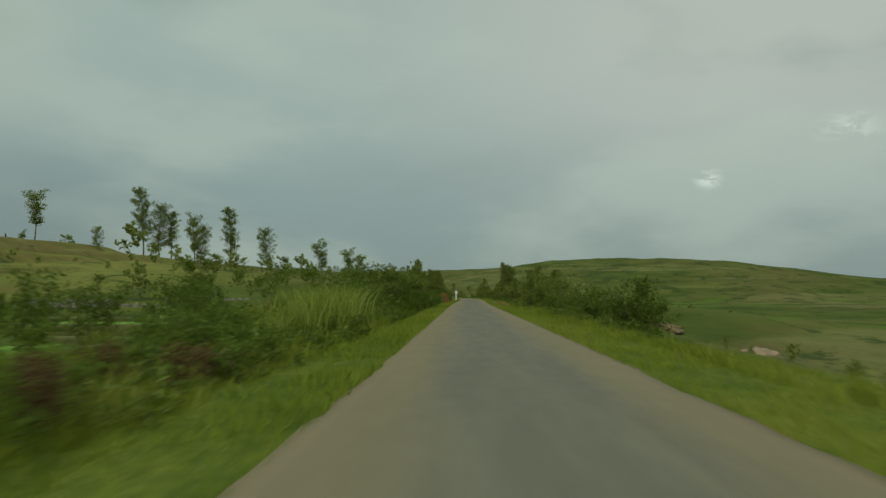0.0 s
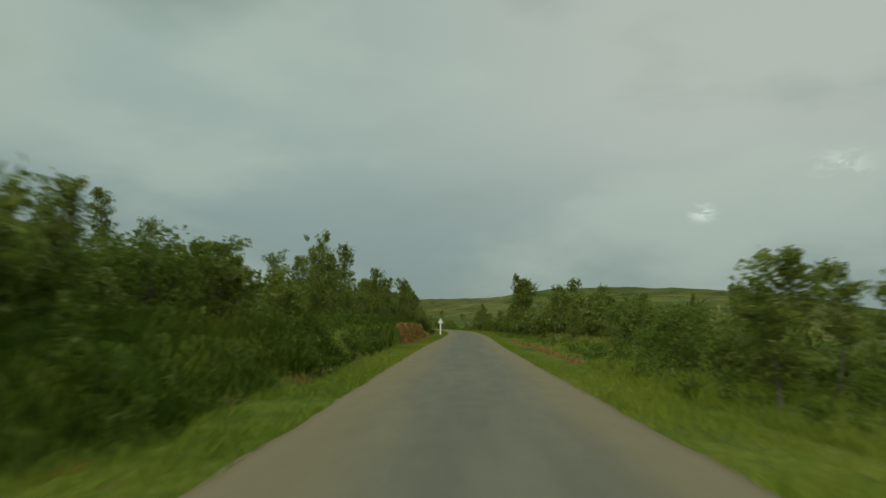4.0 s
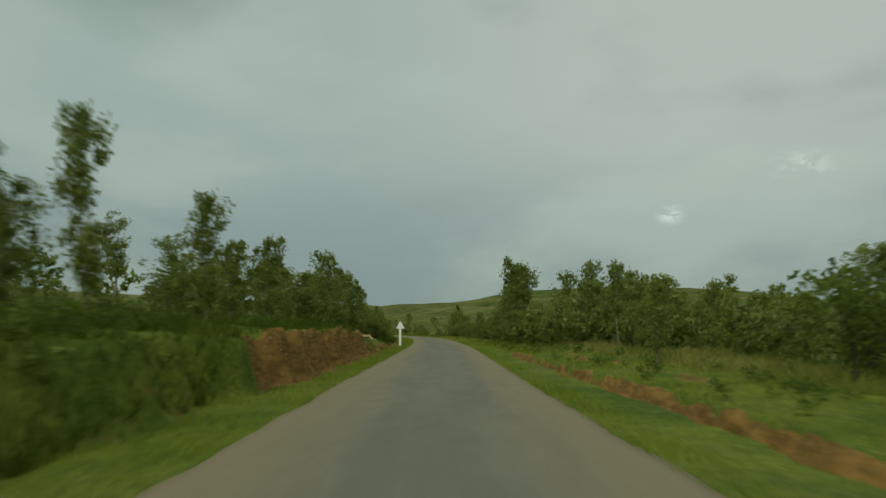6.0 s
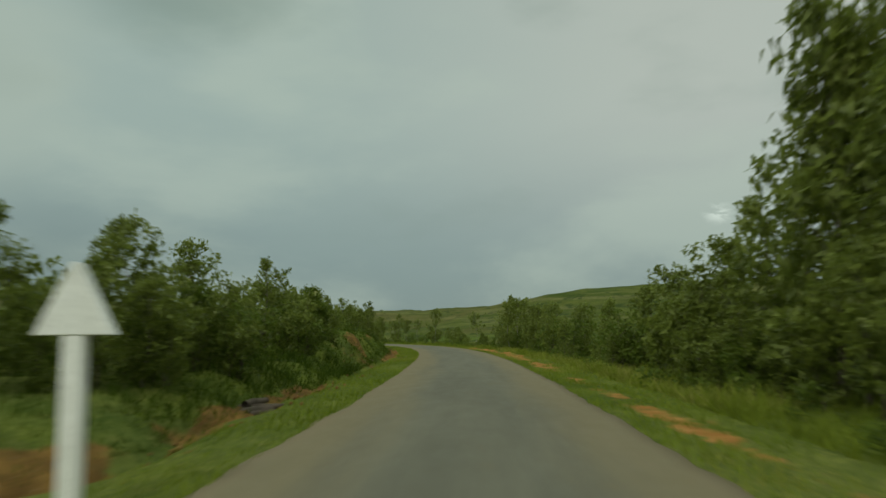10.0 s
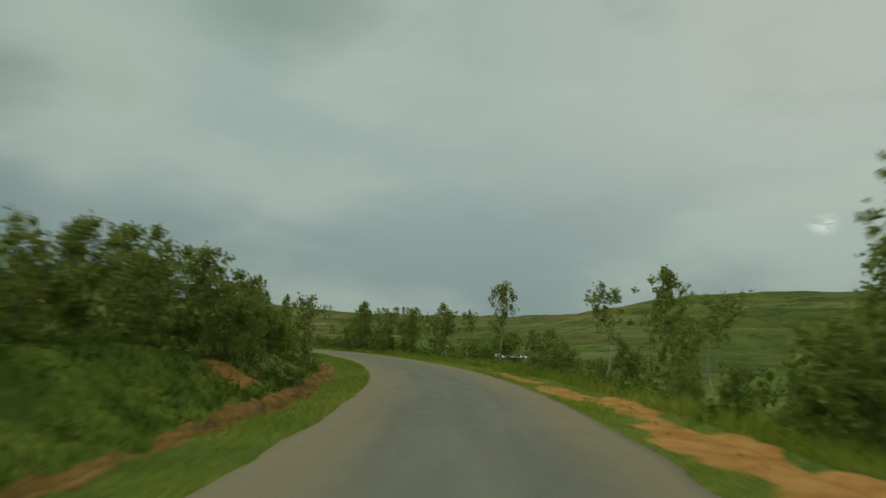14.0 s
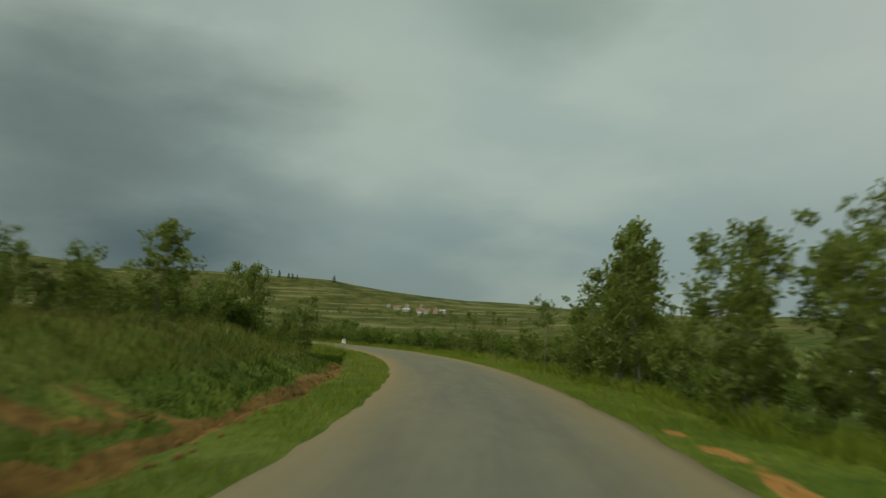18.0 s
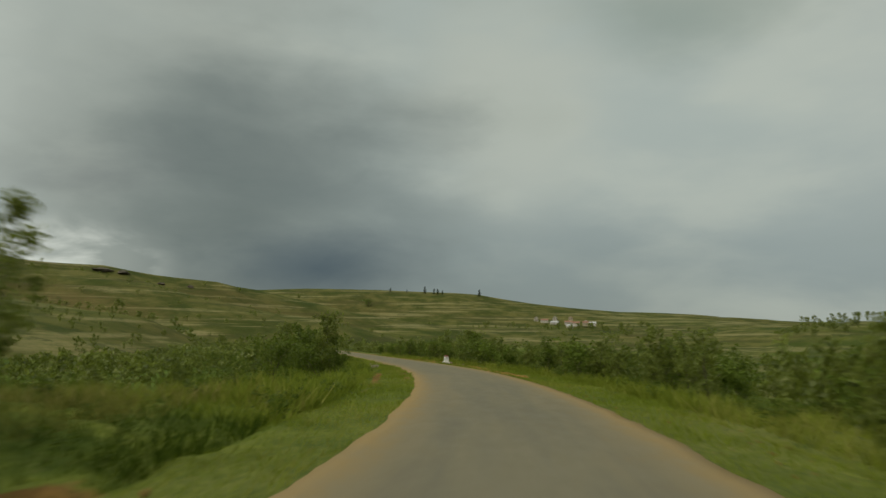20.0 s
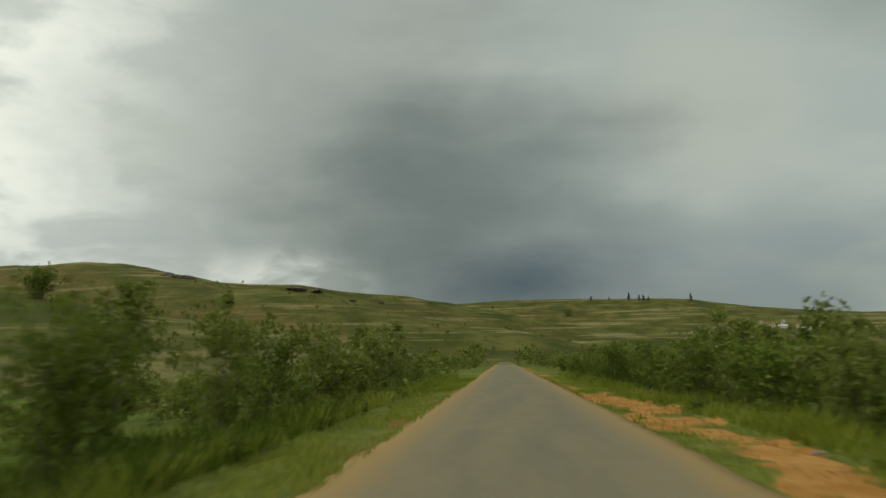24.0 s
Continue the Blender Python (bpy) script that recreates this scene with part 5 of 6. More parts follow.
# close-grown coppice that hides the ground
belt(-1, 73, 102, 7.2, 12, 24, 1.6, 2.6, "shrub bush")
belt(-1, 104, 168, 9.0, 13, 16, 1.0, 2.0, "shrub")
belt(-1, 166, 214, 6.4, 11, 40, 1.6, 2.8, "shrub")
belt(-1, 214, 300, 8.0, 12, 52, 1.5, 2.6, "shrub")
belt(-1, 296, 310, 8.6, 12, 14, 1.6, 2.6, "shrub")
belt(-1, 310, 330, 11.0, 15, 14, 1.2, 2.2, "shrub")
belt(1, 112, 164, 13.5, 18, 36, 1.8, 3.2, "shrub")
belt(1, 168, 210, 7.2, 12, 40, 1.8, 3.4, "shrub")
belt(1, 210, 262, 6.4, 11, 34, 1.2, 2.2, "shrub")
belt(1, 340, 500, 6.6, 12, 96, 1.7, 2.9, "shrub")
belt(-1, 420, 520, 8, 20, 30, 1.4, 2.6, "bush shrub")
belt(-1, 470, 640, 7, 40, 90, 2.0, 4.0, "far")
belt(1, 470, 640, 7, 40, 90, 2.0, 4.0, "far")
# knee-high weeds on banks and under the shrubs
belt(-1, 2, 100, 4.6, 9, 420, 0.3, 0.9, "weed")
belt(-1, 100, 160, 5.4, 10, 260, 0.3, 0.7, "weed")
belt(-1, 96, 124, 4.9, 8, 160, 0.3, 0.8, "weed")
belt(-1, 160, 308, 4.9, 10, 540, 0.25, 0.75, "weed")
belt(-1, 308, 350, 4.9, 10, 60, 0.2, 0.5, "weed")
belt(-1, 350, 480, 4.9, 12, 240, 0.3, 0.8, "weed")
belt(1, 30, 110, 5.2, 9, 260, 0.3, 0.8, "weed")
belt(1, 110, 160, 5.4, 14, 130, 0.3, 0.7, "weed")
belt(1, 160, 480, 5.1, 10, 650, 0.3, 0.8, "weed")
# further off
belt(1, 5, 60, 14, 60, 30, 0.8, 1.8, "far")
belt(1, 190, 500, 18, 75, 170, 1.8, 4.2, "far")
belt(1, 380, 700, 12, 90, 170, 1.8, 4.0, "far")
belt(-1, 400, 700, 12, 90, 190, 1.6, 3.6, "far")
belt(-1, 380, 560, 14, 48, 200, 1.5, 3.0, "far")
belt(1, 380, 560, 13, 44, 200, 1.5, 2.8, "far")
belt(1, 215, 380, 15, 40, 70, 1.2, 2.4, "far")
belt(-1, 60, 300, 20, 60, 70, 1.6, 3.6, "far")
belt(-1, 36, 140, 17, 62, 40, 0.7, 1.7, "far")
belt(-1, 352, 520, 22, 70, 70, 1.4, 3.4, "far")
RIDGE = "dark conifers on the ridge"
for x, y, high in ((-963, 1363, 14), (-957, 1382, 11), (-948, 1383, 11), (-942, 1388, 9), (-886, 1426, 14), (-1015, 1328, 8), (-990, 1345, 7)):
    upland("pine", x, y, high, 0, RIDGE, 1.3)
upland("bush", -978, 1237, 12, 0, "", 1.4)
for _ in range(200):
    az, dist = plant_rng.uniform(6, 95), plant_rng.uniform(240, 1300)
    upland("far", -30 - math.sin(radians(az)) * dist, 230 + math.cos(radians(az)) * dist, plant_rng.uniform(2.5, 6.5))
for _ in range(60):
    t = plant_rng.rand()
    upland("far", -400 - 350 * t + plant_rng.normal() * 18, 1180 + 60 * t + plant_rng.normal() * 45, plant_rng.uniform(5, 11))
for _ in range(300):
    az, dist = radians(plant_rng.uniform(38, 84)), plant_rng.uniform(190, 620)
    upland("far", -105 - math.sin(az) * dist, 398 + math.cos(az) * dist, plant_rng.uniform(1.6, 3.6), 2, "", 1.3)
for k in range(26):
    az = radians(10.5 + 5.5 * plant_rng.rand())
    upland("far", -1 - 1000 * math.sin(az), 220 + (985 + 40 * plant_rng.rand()) * math.cos(az), plant_rng.uniform(6, 13), 1, "", 0.8)
for k in range(60):
    az = radians(10.5 + 6.5 * plant_rng.rand())
    upland("far", -1 - 930 * math.sin(az), 220 + (900 + 70 * plant_rng.rand()) * math.cos(az), plant_rng.uniform(4, 7), 2, "", 1.3)
for _ in range(40):
    upland("far", -330 + plant_rng.normal() * 40, 565 + plant_rng.normal() * 30, plant_rng.uniform(4, 9), 2)

sx_, sy_ = np.array([q[1] for q in spots], float), np.array([q[2] for q in spots], float)
sz_, ss_, sd_ = ground_z(sx_, sy_)
order = np.argsort(np.where([q[5] == "roadside growth" for q in spots], np.abs(sd_), 0.0), kind="stable")
built, crowd = {}, {}
for i in order:
    key, x, y, high, pick, group, broad = spots[i]
    z, d = sz_[i], sd_[i]
    if abs(d) < (4.5 if key == "weed" else 4.8 if not group else 5.3) or (key == "weed" and soil_mask(np.array([ss_[i]]), np.array([d]))[0] > 0.4) or (d < 0 and abs(d) < 6.8 and 123 < ss_[i] < 162):
        continue
    if group == "roadside growth" and (163 < ss_[i] < 185 and -7.6 < d < 0 or 177 < ss_[i] < 184 and -9.6 < d < 0 or 403 < ss_[i] < 427 and -13 < d < -6 and high > 0.9):
        continue
    built[key] = built.get(key, 0) + 1
    if key == "reed":
        reed(x, y, z - 0.05, high, pick)
    elif key in ("far", "weed") or built[key] > 210:
        crowd.setdefault(key, []).append((x, y, z - 0.06, high, pick, broad))
    else:
        stand(key, x, y, z - 0.06, high, pick, group, broad)


def joined(name, key, places, label):
    """Many plants too small or too many to count, as one mesh of wood and one of leaves."""
    models = KINDS[key][3]
    arrays = []
    for trunk, crown, nominal in models:
        pair = []
        for me in (trunk, crown):
            v = np.empty(len(me.vertices) * 3, np.float32)
            me.vertices.foreach_get("co", v)
            f = np.empty(len(me.loops), np.int32)
            me.loops.foreach_get("vertex_index", f)
            pair.append((v.reshape(-1, 3), f.reshape(len(me.polygons), -1)))
        tone = np.empty(len(crown.vertices), np.float32)
        crown.attributes["tone"].data.foreach_get("value", tone)
        arrays.append((pair, tone, nominal))
    root = tagged(new(name), label, "trees", kind="stuff")
    for which, part_name in ((0, "trunks"), (1, "crowns")):
        if key != "tall" and which == 0:
            continue
        vs, fs, ts, n = [], [], [], 0
        rng = np.random.RandomState(len(places))
        for x, y, z, high, pick, broad in places:
            pair, tone, nominal = arrays[rng.randint(min(3, len(arrays))) if pick is None else pick]
            k, a = high / nominal, rng.uniform(0, 6.28)
            v, f = pair[which]
            if which and key not in ("far", "weed"):
                v, tone = v.reshape(-1, 3, 3)[::4], tone[::12].repeat(3)
                mid = v.mean(1, keepdims=True)
                v = (mid + (v - mid) * 1.8).reshape(-1, 3)
                tone = tone[:len(v)]
                f = np.arange(len(v)).reshape(-1, 3)
            c, q = math.cos(a) * k * broad, math.sin(a) * k * broad
            vs.append(np.stack([x + v[:, 0] * c - v[:, 1] * q, y + v[:, 0] * q + v[:, 1] * c, z + v[:, 2] * k], 1))
            fs.append(f + n)
            n += len(v)
            ts.append(np.clip(tone + rng.normal() * 0.12, 0, 1) if which else np.zeros(len(v)))
        mat = models[0][which].materials[0]
        new(part_name, quads_mesh(part_name, np.concatenate(vs), np.concatenate(fs), mat, np.concatenate(ts))).parent = root
    return root


for key, places in crowd.items():
    if key == "far":
        joined("far_trees", key, places, "scattered small trees and scrub across valley and hills")
    elif key == "weed":
        joined("bank_weeds", key, places, "knee-high green weeds over the banks")
    else:
        joined("thicket", key, places, "dense green undergrowth behind the roadside shrubs")


# grass: short on the verge, longer on banks and slopes
def grass(name, rng, s, d, low, high, wide, mat, label):
    x, y = road_xy(s, d)
    z = near_z(s, d)
    n = len(s)
    ln = rng.uniform(low, high, n) * (0.7 + 0.5 * vnoise(s / 1.7, d / 1.1 + 40))
    if high < 0.3:
        ln = ln * np.interp(s, (0, 90, 108, 350, 370, 480), (1.2, 1.2, 0.8, 0.8, 1.0, 1.0))
    ln = ln * np.where((d > 3.5) & (d < 9.5), np.interp(s, (100, 108, 160, 170), (1.0, 0.38, 0.38, 1.0)), 1.0)
    ln = ln * np.where((d > 5.5) & (s < 66), 0.55, 1.0)
    ln = ln * np.where(d < -4.4, np.interp(s, (158, 164, 184, 190, 204, 212, 346, 354), (1.0, 0.45, 0.45, 1.0, 1.0, 0.6, 0.6, 1.0)), 1.0)
    bare = soil_mask(s, d) + 0.22 * vnoise(x * 1.1, y * 1.1)
    ln = np.where(bare > 0.46, ln * np.where(rng.rand(n) < 0.22, 0.6, 0.12), ln)
    az = rng.uniform(0, 6.28, n)
    w = wide * rng.uniform(0.6, 1.3, n) * (0.5 + ln / high)
    lean = rng.normal(size=(n, 2)) * ln[:, None] * 0.45
    v = np.stack([np.stack([x - np.cos(az) * w, y - np.sin(az) * w, z - 0.02], 1), np.stack([x + np.cos(az) * w, y + np.sin(az) * w, z - 0.02], 1),
                  np.stack([x + lean[:, 0], y + lean[:, 1], z + ln], 1)], 1)
    keep = (ln > 0.03)
    v = v[keep].reshape(-1, 3)
    tone = np.clip(rng.rand(n) * 0.7 + 0.25 + 0.35 * vnoise(s / 5, d / 3), 0, 1)[keep]
    ob = new(name, quads_mesh(name, v, np.arange(len(v)).reshape(-1, 3), mat, np.repeat(tone, 3)))
    return tagged(ob, label, "grass", kind="stuff")


grass_rng = np.random.RandomState(3)
for side, word in ((-1, "left"), (1, "right")):
    n = 180000
    s = grass_rng.uniform(1, 470, n)
    d = side * (HALF - 0.05 + 3.4 * grass_rng.rand(n) ** 1.15)
    grass("verge_grass", grass_rng, s, d, 0.06, 0.22, 0.0135, BLADE, "short bright green grass along the road edge")
    n = 130000
    s = grass_rng.uniform(1, 480, n)
    d = side * (5.0 + 8.5 * grass_rng.rand(n) ** 1.9)
    # this stretch of the left bank takes the grass with shade in its green
    shaded = (s > 46) & (s < 352) & (side < 0)
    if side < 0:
        grass("bank_grass", grass_rng, s[shaded], d[shaded], 0.20, 0.62, 0.020, BLADE_BANK, "long dark green grass on the bank above the ditch")
    grass("bank_grass", grass_rng, s[~shaded], d[~shaded], 0.20, 0.62, 0.020, BLADE_PALE, "long pale green grass below the verge")
n = 22000
s, d = grass_rng.uniform(352, 430, n), -grass_rng.uniform(4.8, 12.5, n)
lush = s + 6 * vnoise(s / 3, d) < 404
grass("field_grass", grass_rng, s[lush], d[lush], 0.40, 0.85, 0.022, BLADE, "long lush green grass below the road")
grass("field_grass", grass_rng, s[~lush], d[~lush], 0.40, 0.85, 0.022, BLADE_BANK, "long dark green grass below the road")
n = 15000
s, d = grass_rng.uniform(310, 356, n), -grass_rng.uniform(6.9, 12.5, n)
grass("dry_grass", grass_rng, s, d, 0.35, 0.75, 0.018, BLADE_DRY, "tall pale seeding grass on the bank crest")
n = 9000
s, d = grass_rng.uniform(122, 172, n), grass_rng.uniform(9.0, 13.6, n)
grass("dry_grass", grass_rng, s, d, 0.35, 0.8, 0.020, BLADE_DRY, "pale seeding grass at the foot of the trees")
n = 22000
s, d = grass_rng.uniform(2, 100, n), -grass_rng.uniform(4.6, 12.5, n)
near_part = s < 42 + 8 * vnoise(s / 3, d)
grass("field_grass", grass_rng, s[near_part], d[near_part], 0.22, 0.6, 0.020, BLADE, "bright green grass between the bushes")
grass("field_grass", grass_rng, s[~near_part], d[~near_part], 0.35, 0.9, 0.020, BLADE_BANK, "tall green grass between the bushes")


# ---- things by the road ----
def part(name, bm, mat, parent=None, label="", smooth=False):
    """Links a bmesh as one mesh object under its thing or part."""
    me = bpy.data.meshes.new(name)
    if smooth:
        for f in bm.faces:
            f.smooth = True
    bm.to_mesh(me)
    bm.free()
    me.materials.append(mat)
    ob = new(name, me)
    if parent is not None:
        ob.parent = parent
    return tagged(ob, label)


def box_bm(w, d, h, z0=0.0, bevel=0.02, top=1.0, x0=0.0, y0=0.0):
    """A block on z0, its top scaled by top."""
    bm = bmesh.new()
    bmesh.ops.create_cube(bm, size=1)
    for v in bm.verts:
        k = top if v.co.z > 0 else 1.0
        v.co = Vector((v.co.x * w * k + x0, v.co.y * d * k + y0, (v.co.z + 0.5) * h + z0))
    if bevel:
        bmesh.ops.bevel(bm, geom=list(bm.edges), offset=bevel, segments=2, affect="EDGES", profile=0.6)
    return bm


def outline_bm(points, depth, bevel=0.015):
    """A flat outline in x and z, pulled out along y."""
    bm = bmesh.new()
    lo = [bm.verts.new((x, -depth / 2, z)) for x, z in points]
    hi = [bm.verts.new((x, depth / 2, z)) for x, z in points]
    bm.faces.new(lo)
    bm.faces.new(hi[::-1])
    for i in range(len(points)):
        j = (i + 1) % len(points)
        bm.faces.new((lo[j], lo[i], hi[i], hi[j]))
    bmesh.ops.recalc_face_normals(bm, faces=bm.faces)
    if bevel:
        bmesh.ops.bevel(bm, geom=list(bm.edges), offset=bevel, segments=2, affect="EDGES", profile=0.6)
    return bm


def lump_bm(w, d, h, seed, rough=0.18, cuts=2):
    """An uneven stone, flattened below."""
    bm = bmesh.new()
    bmesh.ops.create_icosphere(bm, subdivisions=cuts, radius=0.5)
    for v in bm.verts:
        n = noise.noise(v.co * 2.3 + Vector((seed * 3.1, seed * 1.7, 0))) + 0.5 * noise.noise(v.co * 5.5 + Vector((seed, 0, seed * 2.3)))
        p = v.co * (1 + rough * 1.6 * n)
        v.co = Vector((p.x * w, p.y * d, max(p.z, -0.28) * h + 0.24 * h))
    return bm


def at_road(ob, s, d, z=None, turn=0.0, sink=0.0):
    """Stands a thing beside the road, facing the traffic that comes along it."""
    x, y = road_xy(s, d)
    z = float(near_z(np.array([s]), np.array([d]))[0]) if z is None else z
    head = math.degrees(float(np.interp(s, RS, _h)))
    ob.matrix_basis = pose(float(x), float(y), z - sink, 0, 0, head + turn)
    return ob


# the white arrow post before the bend
arrow = tagged(new("arrow_signpost"), "white painted concrete arrow post pointing upward on the verge", "road sign")
part("post", box_bm(0.21, 0.13, 1.85, -0.25, 0.018), WHITEWASH, arrow)
part("arrowhead", outline_bm([(-0.40, 1.57), (0.40, 1.57), (0.03, 2.27), (-0.03, 2.27)], 0.15, 0.014), WHITEWASH, arrow)
at_road(arrow, 179.15, -3.71, -0.05, -1)

# the kilometre stone
stone = tagged(new("kilometre_stone"), "white kilometre stone with a faded red top in red earth", "milestone")
part("plinth", box_bm(0.60, 0.46, 0.20, -0.06, 0.03, 0.86), WHITEWASH, stone)
part("body", box_bm(0.42, 0.28, 0.45, 0.13, 0.02, 0.90), WHITEWASH, stone)
arch = [(0.19 * math.cos(a), 0.575 + 0.15 * math.sin(a)) for a in np.linspace(0, math.pi, 13)]
part("cap", outline_bm(arch, 0.262, 0.012), RED_PAINT, stone, "faded red rounded cap")
for n, (z, w, h) in enumerate(((0.49, 0.24, 0.022), (0.38, 0.25, 0.030), (0.30, 0.18, 0.018))):
    bar = part("lettering_bar", box_bm(w, 0.006, h, z, 0, 1.0, 0.0, -0.1395 + 0.028 * (z - 0.13) * 1.0), BLACK_PAINT, stone, "worn black lettering")
at_road(stone, 409.2, 3.66, 0.0, 3)
for i, (ds, dd, w) in enumerate(((-0.5, -0.28, 0.30), (-0.55, 0.30, 0.22), (-0.1, 0.45, 0.26), (-0.7, 0.0, 0.18))):
    at_road(tagged(part("stone", lump_bm(w, w * 0.8, w * 0.55, 40 + i), GRANITE), "loose pale stone at the foot of the kilometre stone", "stone", "stones by the kilometre stone"), 409.2 + ds, 3.66 + dd, -0.03)

# broken headwall of a culvert
for s, d, w, h, tilt in ((394.4, -4.35, 0.27, 0.24, 14), (395.9, -4.50, 0.22, 0.30, -17)):
    wall = tagged(new("culvert_post"), "weathered pale concrete culvert post in the grass", "post", "culvert posts")
    worn = box_bm(w, 0.30, h + 0.3, -0.3, 0.05, 0.84)
    for v in worn.verts:
        v.co += Vector((0.05, 0.05, 0.06)) * noise.noise(v.co * 6 + Vector((s, 0, 0)))
    part("post", worn, CONCRETE, wall)
    at_road(wall, s, d, -0.12, tilt)
slab = tagged(part("culvert_slab", box_bm(0.55, 0.30, 0.20, 0, 0.05), CONCRETE), "fallen concrete slab between the culvert posts", "slab")
at_road(slab, 395.4, -4.1, -0.10, 70)

# grey stump on the bank edge
stump_bm = bmesh.new()
rings = 9
for k in range(rings + 1):
    t = k / rings
    r = 0.30 * (1.10 - 0.22 * t + 0.35 * math.exp(-6 * t))
    for q in range(14):
        a = q * 2 * math.pi / 14
        w = 1 + 0.22 * noise.noise(Vector((math.cos(a) * 1.5, math.sin(a) * 1.5, t * 1.6))) + 0.10 * math.cos(5 * a)
        stump_bm.verts.new((math.cos(a) * r * w, math.sin(a) * r * w * 0.8, t * 1.45 * (1 + 0.10 * noise.noise(Vector((a, 2, 5)))) - 0.15))
stump_bm.verts.ensure_lookup_table()
for k in range(rings):
    for q in range(14):
        stump_bm.faces.new([stump_bm.verts[k * 14 + q], stump_bm.verts[k * 14 + (q + 1) % 14], stump_bm.verts[(k + 1) * 14 + (q + 1) % 14], stump_bm.verts[(k + 1) * 14 + q]])
stump_bm.faces.new([stump_bm.verts[rings * 14 + q] for q in range(14)])
stump = tagged(new("tree_stump"), "tall weathered grey-brown tree stump on the grassy bank", "stump")
STUMP_WOOD = grained("weathered_stump_wood", (0.15, 0.110, 0.060), (0.31, 0.24, 0.135), 3, 0.95, 0.8, 0.03, (1, 1, 0.25))
part("trunk", stump_bm, STUMP_WOOD, stump)
part("side_root", lump_bm(0.40, 0.34, 1.25, 5, 0.25, 3), STUMP_WOOD, stump).location = (-0.40, -0.05, -0.05)
at_road(stump, 173.2, -7.1, None, 20, -0.05)

# logs and stones beside the ditch
for i, (s, d, ln, r, turn) in enumerate(((190.4, -4.95, 1.5, 0.11, 62), (190.9, -5.2, 1.2, 0.09, 78), (190.0, -4.7, 0.9, 0.08, 40), (190.6, -5.0, 1.3, 0.07, 20))):
    pts = [(-ln / 2, 0, r), (-ln / 6, 0.04, r * 1.15), (ln / 6, -0.03, r * 1.1), (ln / 2, 0.05, r)]
    v, f = tube(pts, [r, r * 1.05, r * 0.95, r * 0.75], 9)
    log = new("log", quads_mesh("log", v, f, BARK_DARK, smooth=True))
    tagged(log, "short dark cut log lying by the ditch", "log", "logs by the ditch")
    at_road(log, s, d, None, turn, -0.02 - 0.12 * (i in (1, 3)))
for i, (s, d, w) in enumerate(((190.6, -4.9, 0.32), (193.4, -4.6, 0.26), (178.6, -5.75, 0.26), (177.2, -5.5, 0.18), (174.8, -5.2, 0.22), (151.5, -5.0, 0.30), (158.0, -5.2, 0.36),
                               (160.5, -4.9, 0.28), (71.5, 26.2, 3.3), (73.8, 27.4, 2.2), (69.0, 25.0, 0.6), (216.0, -5.2, 0.28), (226.0, -3.5, 0.20), (412.0, 5.2, 0.32), (417.5, 4.9, 0.26), (405, 4.4, 0.3))):
    big = w > 0.7
    rock = part("boulder" if big else "stone", lump_bm(w, w * 0.72, w * (0.42 if big else 0.5), i + 3, 0.3, 3 if big else 2), GRANITE, None, "", big)
    tagged(rock, "rounded tan granite boulder in the grass" if big else "loose pale stone on the verge", "boulder" if big else "stone", "" if big else "verge stones")
    at_road(rock, s, d, None, i * 37, 0.04 * w)

# the pale lip of a washed-out bank beside the stump
LEDGE = grained("pale_eroded_ledge", (0.27, 0.185, 0.085), (0.46, 0.345, 0.19), 2.2, 0.95, 0.8, 0.05)
way = np.array(((182.6, -9.9), (182.6, -9.0), (182.2, -8.3), (181.5, -7.8), (180.7, -7.2), (180.1, -6.8), (179.5, -6.3), (178.9, -5.8)))
steps = np.linspace(0, len(way) - 1, 48)
ls, ld = np.interp(steps, np.arange(len(way)), way[:, 0]), np.interp(steps, np.arange(len(way)), way[:, 1])
lx, ly = road_xy(ls, ld)
lz = near_z(ls, ld) + 0.05 + 0.10 * ease(steps, 0.0, 3.0) * (1 - ease(steps, 5.0, 7.0))
v, f = tube(np.stack([lx, ly, lz], 1), 0.155 * (0.8 + 0.4 * np.abs(np.sin(np.arange(48) * 0.7))) * np.sin(np.linspace(0.25, math.pi - 0.25, 48)) ** 0.4, 9)
v = v + 0.09 * np.stack([vnoise(v[:, 0] * 5, v[:, 2] * 6 + v[:, 1] * 5), vnoise(v[:, 1] * 5 + 9, v[:, 2] * 6), vnoise(v[:, 0] * 4 + 3, v[:, 1] * 4)], 1)
tagged(new("rock_ledge", quads_mesh("rock_ledge", v, f, LEDGE, smooth=True)), "pale eroded lip of earth and rock down the bank", "rock")

MOUND_EARTH = grained("dull_brown_earth", (0.090, 0.068, 0.030), (0.190, 0.145, 0.075), 2.0, 0.95, 0.8, 0.05)
# a low bare mound of tipped earth beyond the verge
for i, (s, d, w) in enumerate(((84.8, 20.8, 3.4), (86.8, 20.2, 2.2), (82.4, 21.6, 2.4))):
    mound = tagged(part("earth_mound", lump_bm(w, w * 0.6, 0.9, 95 + i, 0.35, 3), MOUND_EARTH, None, "", True), "low mound of pale brown earth in the grass", "earth mound", "earth mounds")
    at_road(mound, s, d, None, 40 * i, 0.12)

# a scrap lying on the asphalt in the bend
scrap = tagged(part("branch_scrap", lump_bm(0.34, 0.10, 0.05, 9, 0.4), DEAD_WOOD), "small dark scrap of branch lying on the asphalt", "debris")
at_road(scrap, 266.0, 0.55, 0.0, 30)

# clods and roots standing out of the cut bank
clod_rng = np.random.RandomState(21)
base_clod = lump_bm(1, 1, 1, 2, 0.3, 1)
clod_v = np.array([v.co[:] for v in base_clod.verts])
clod_f = np.array([[v.index for v in f.verts] for f in base_clod.faces])
base_clod.free()


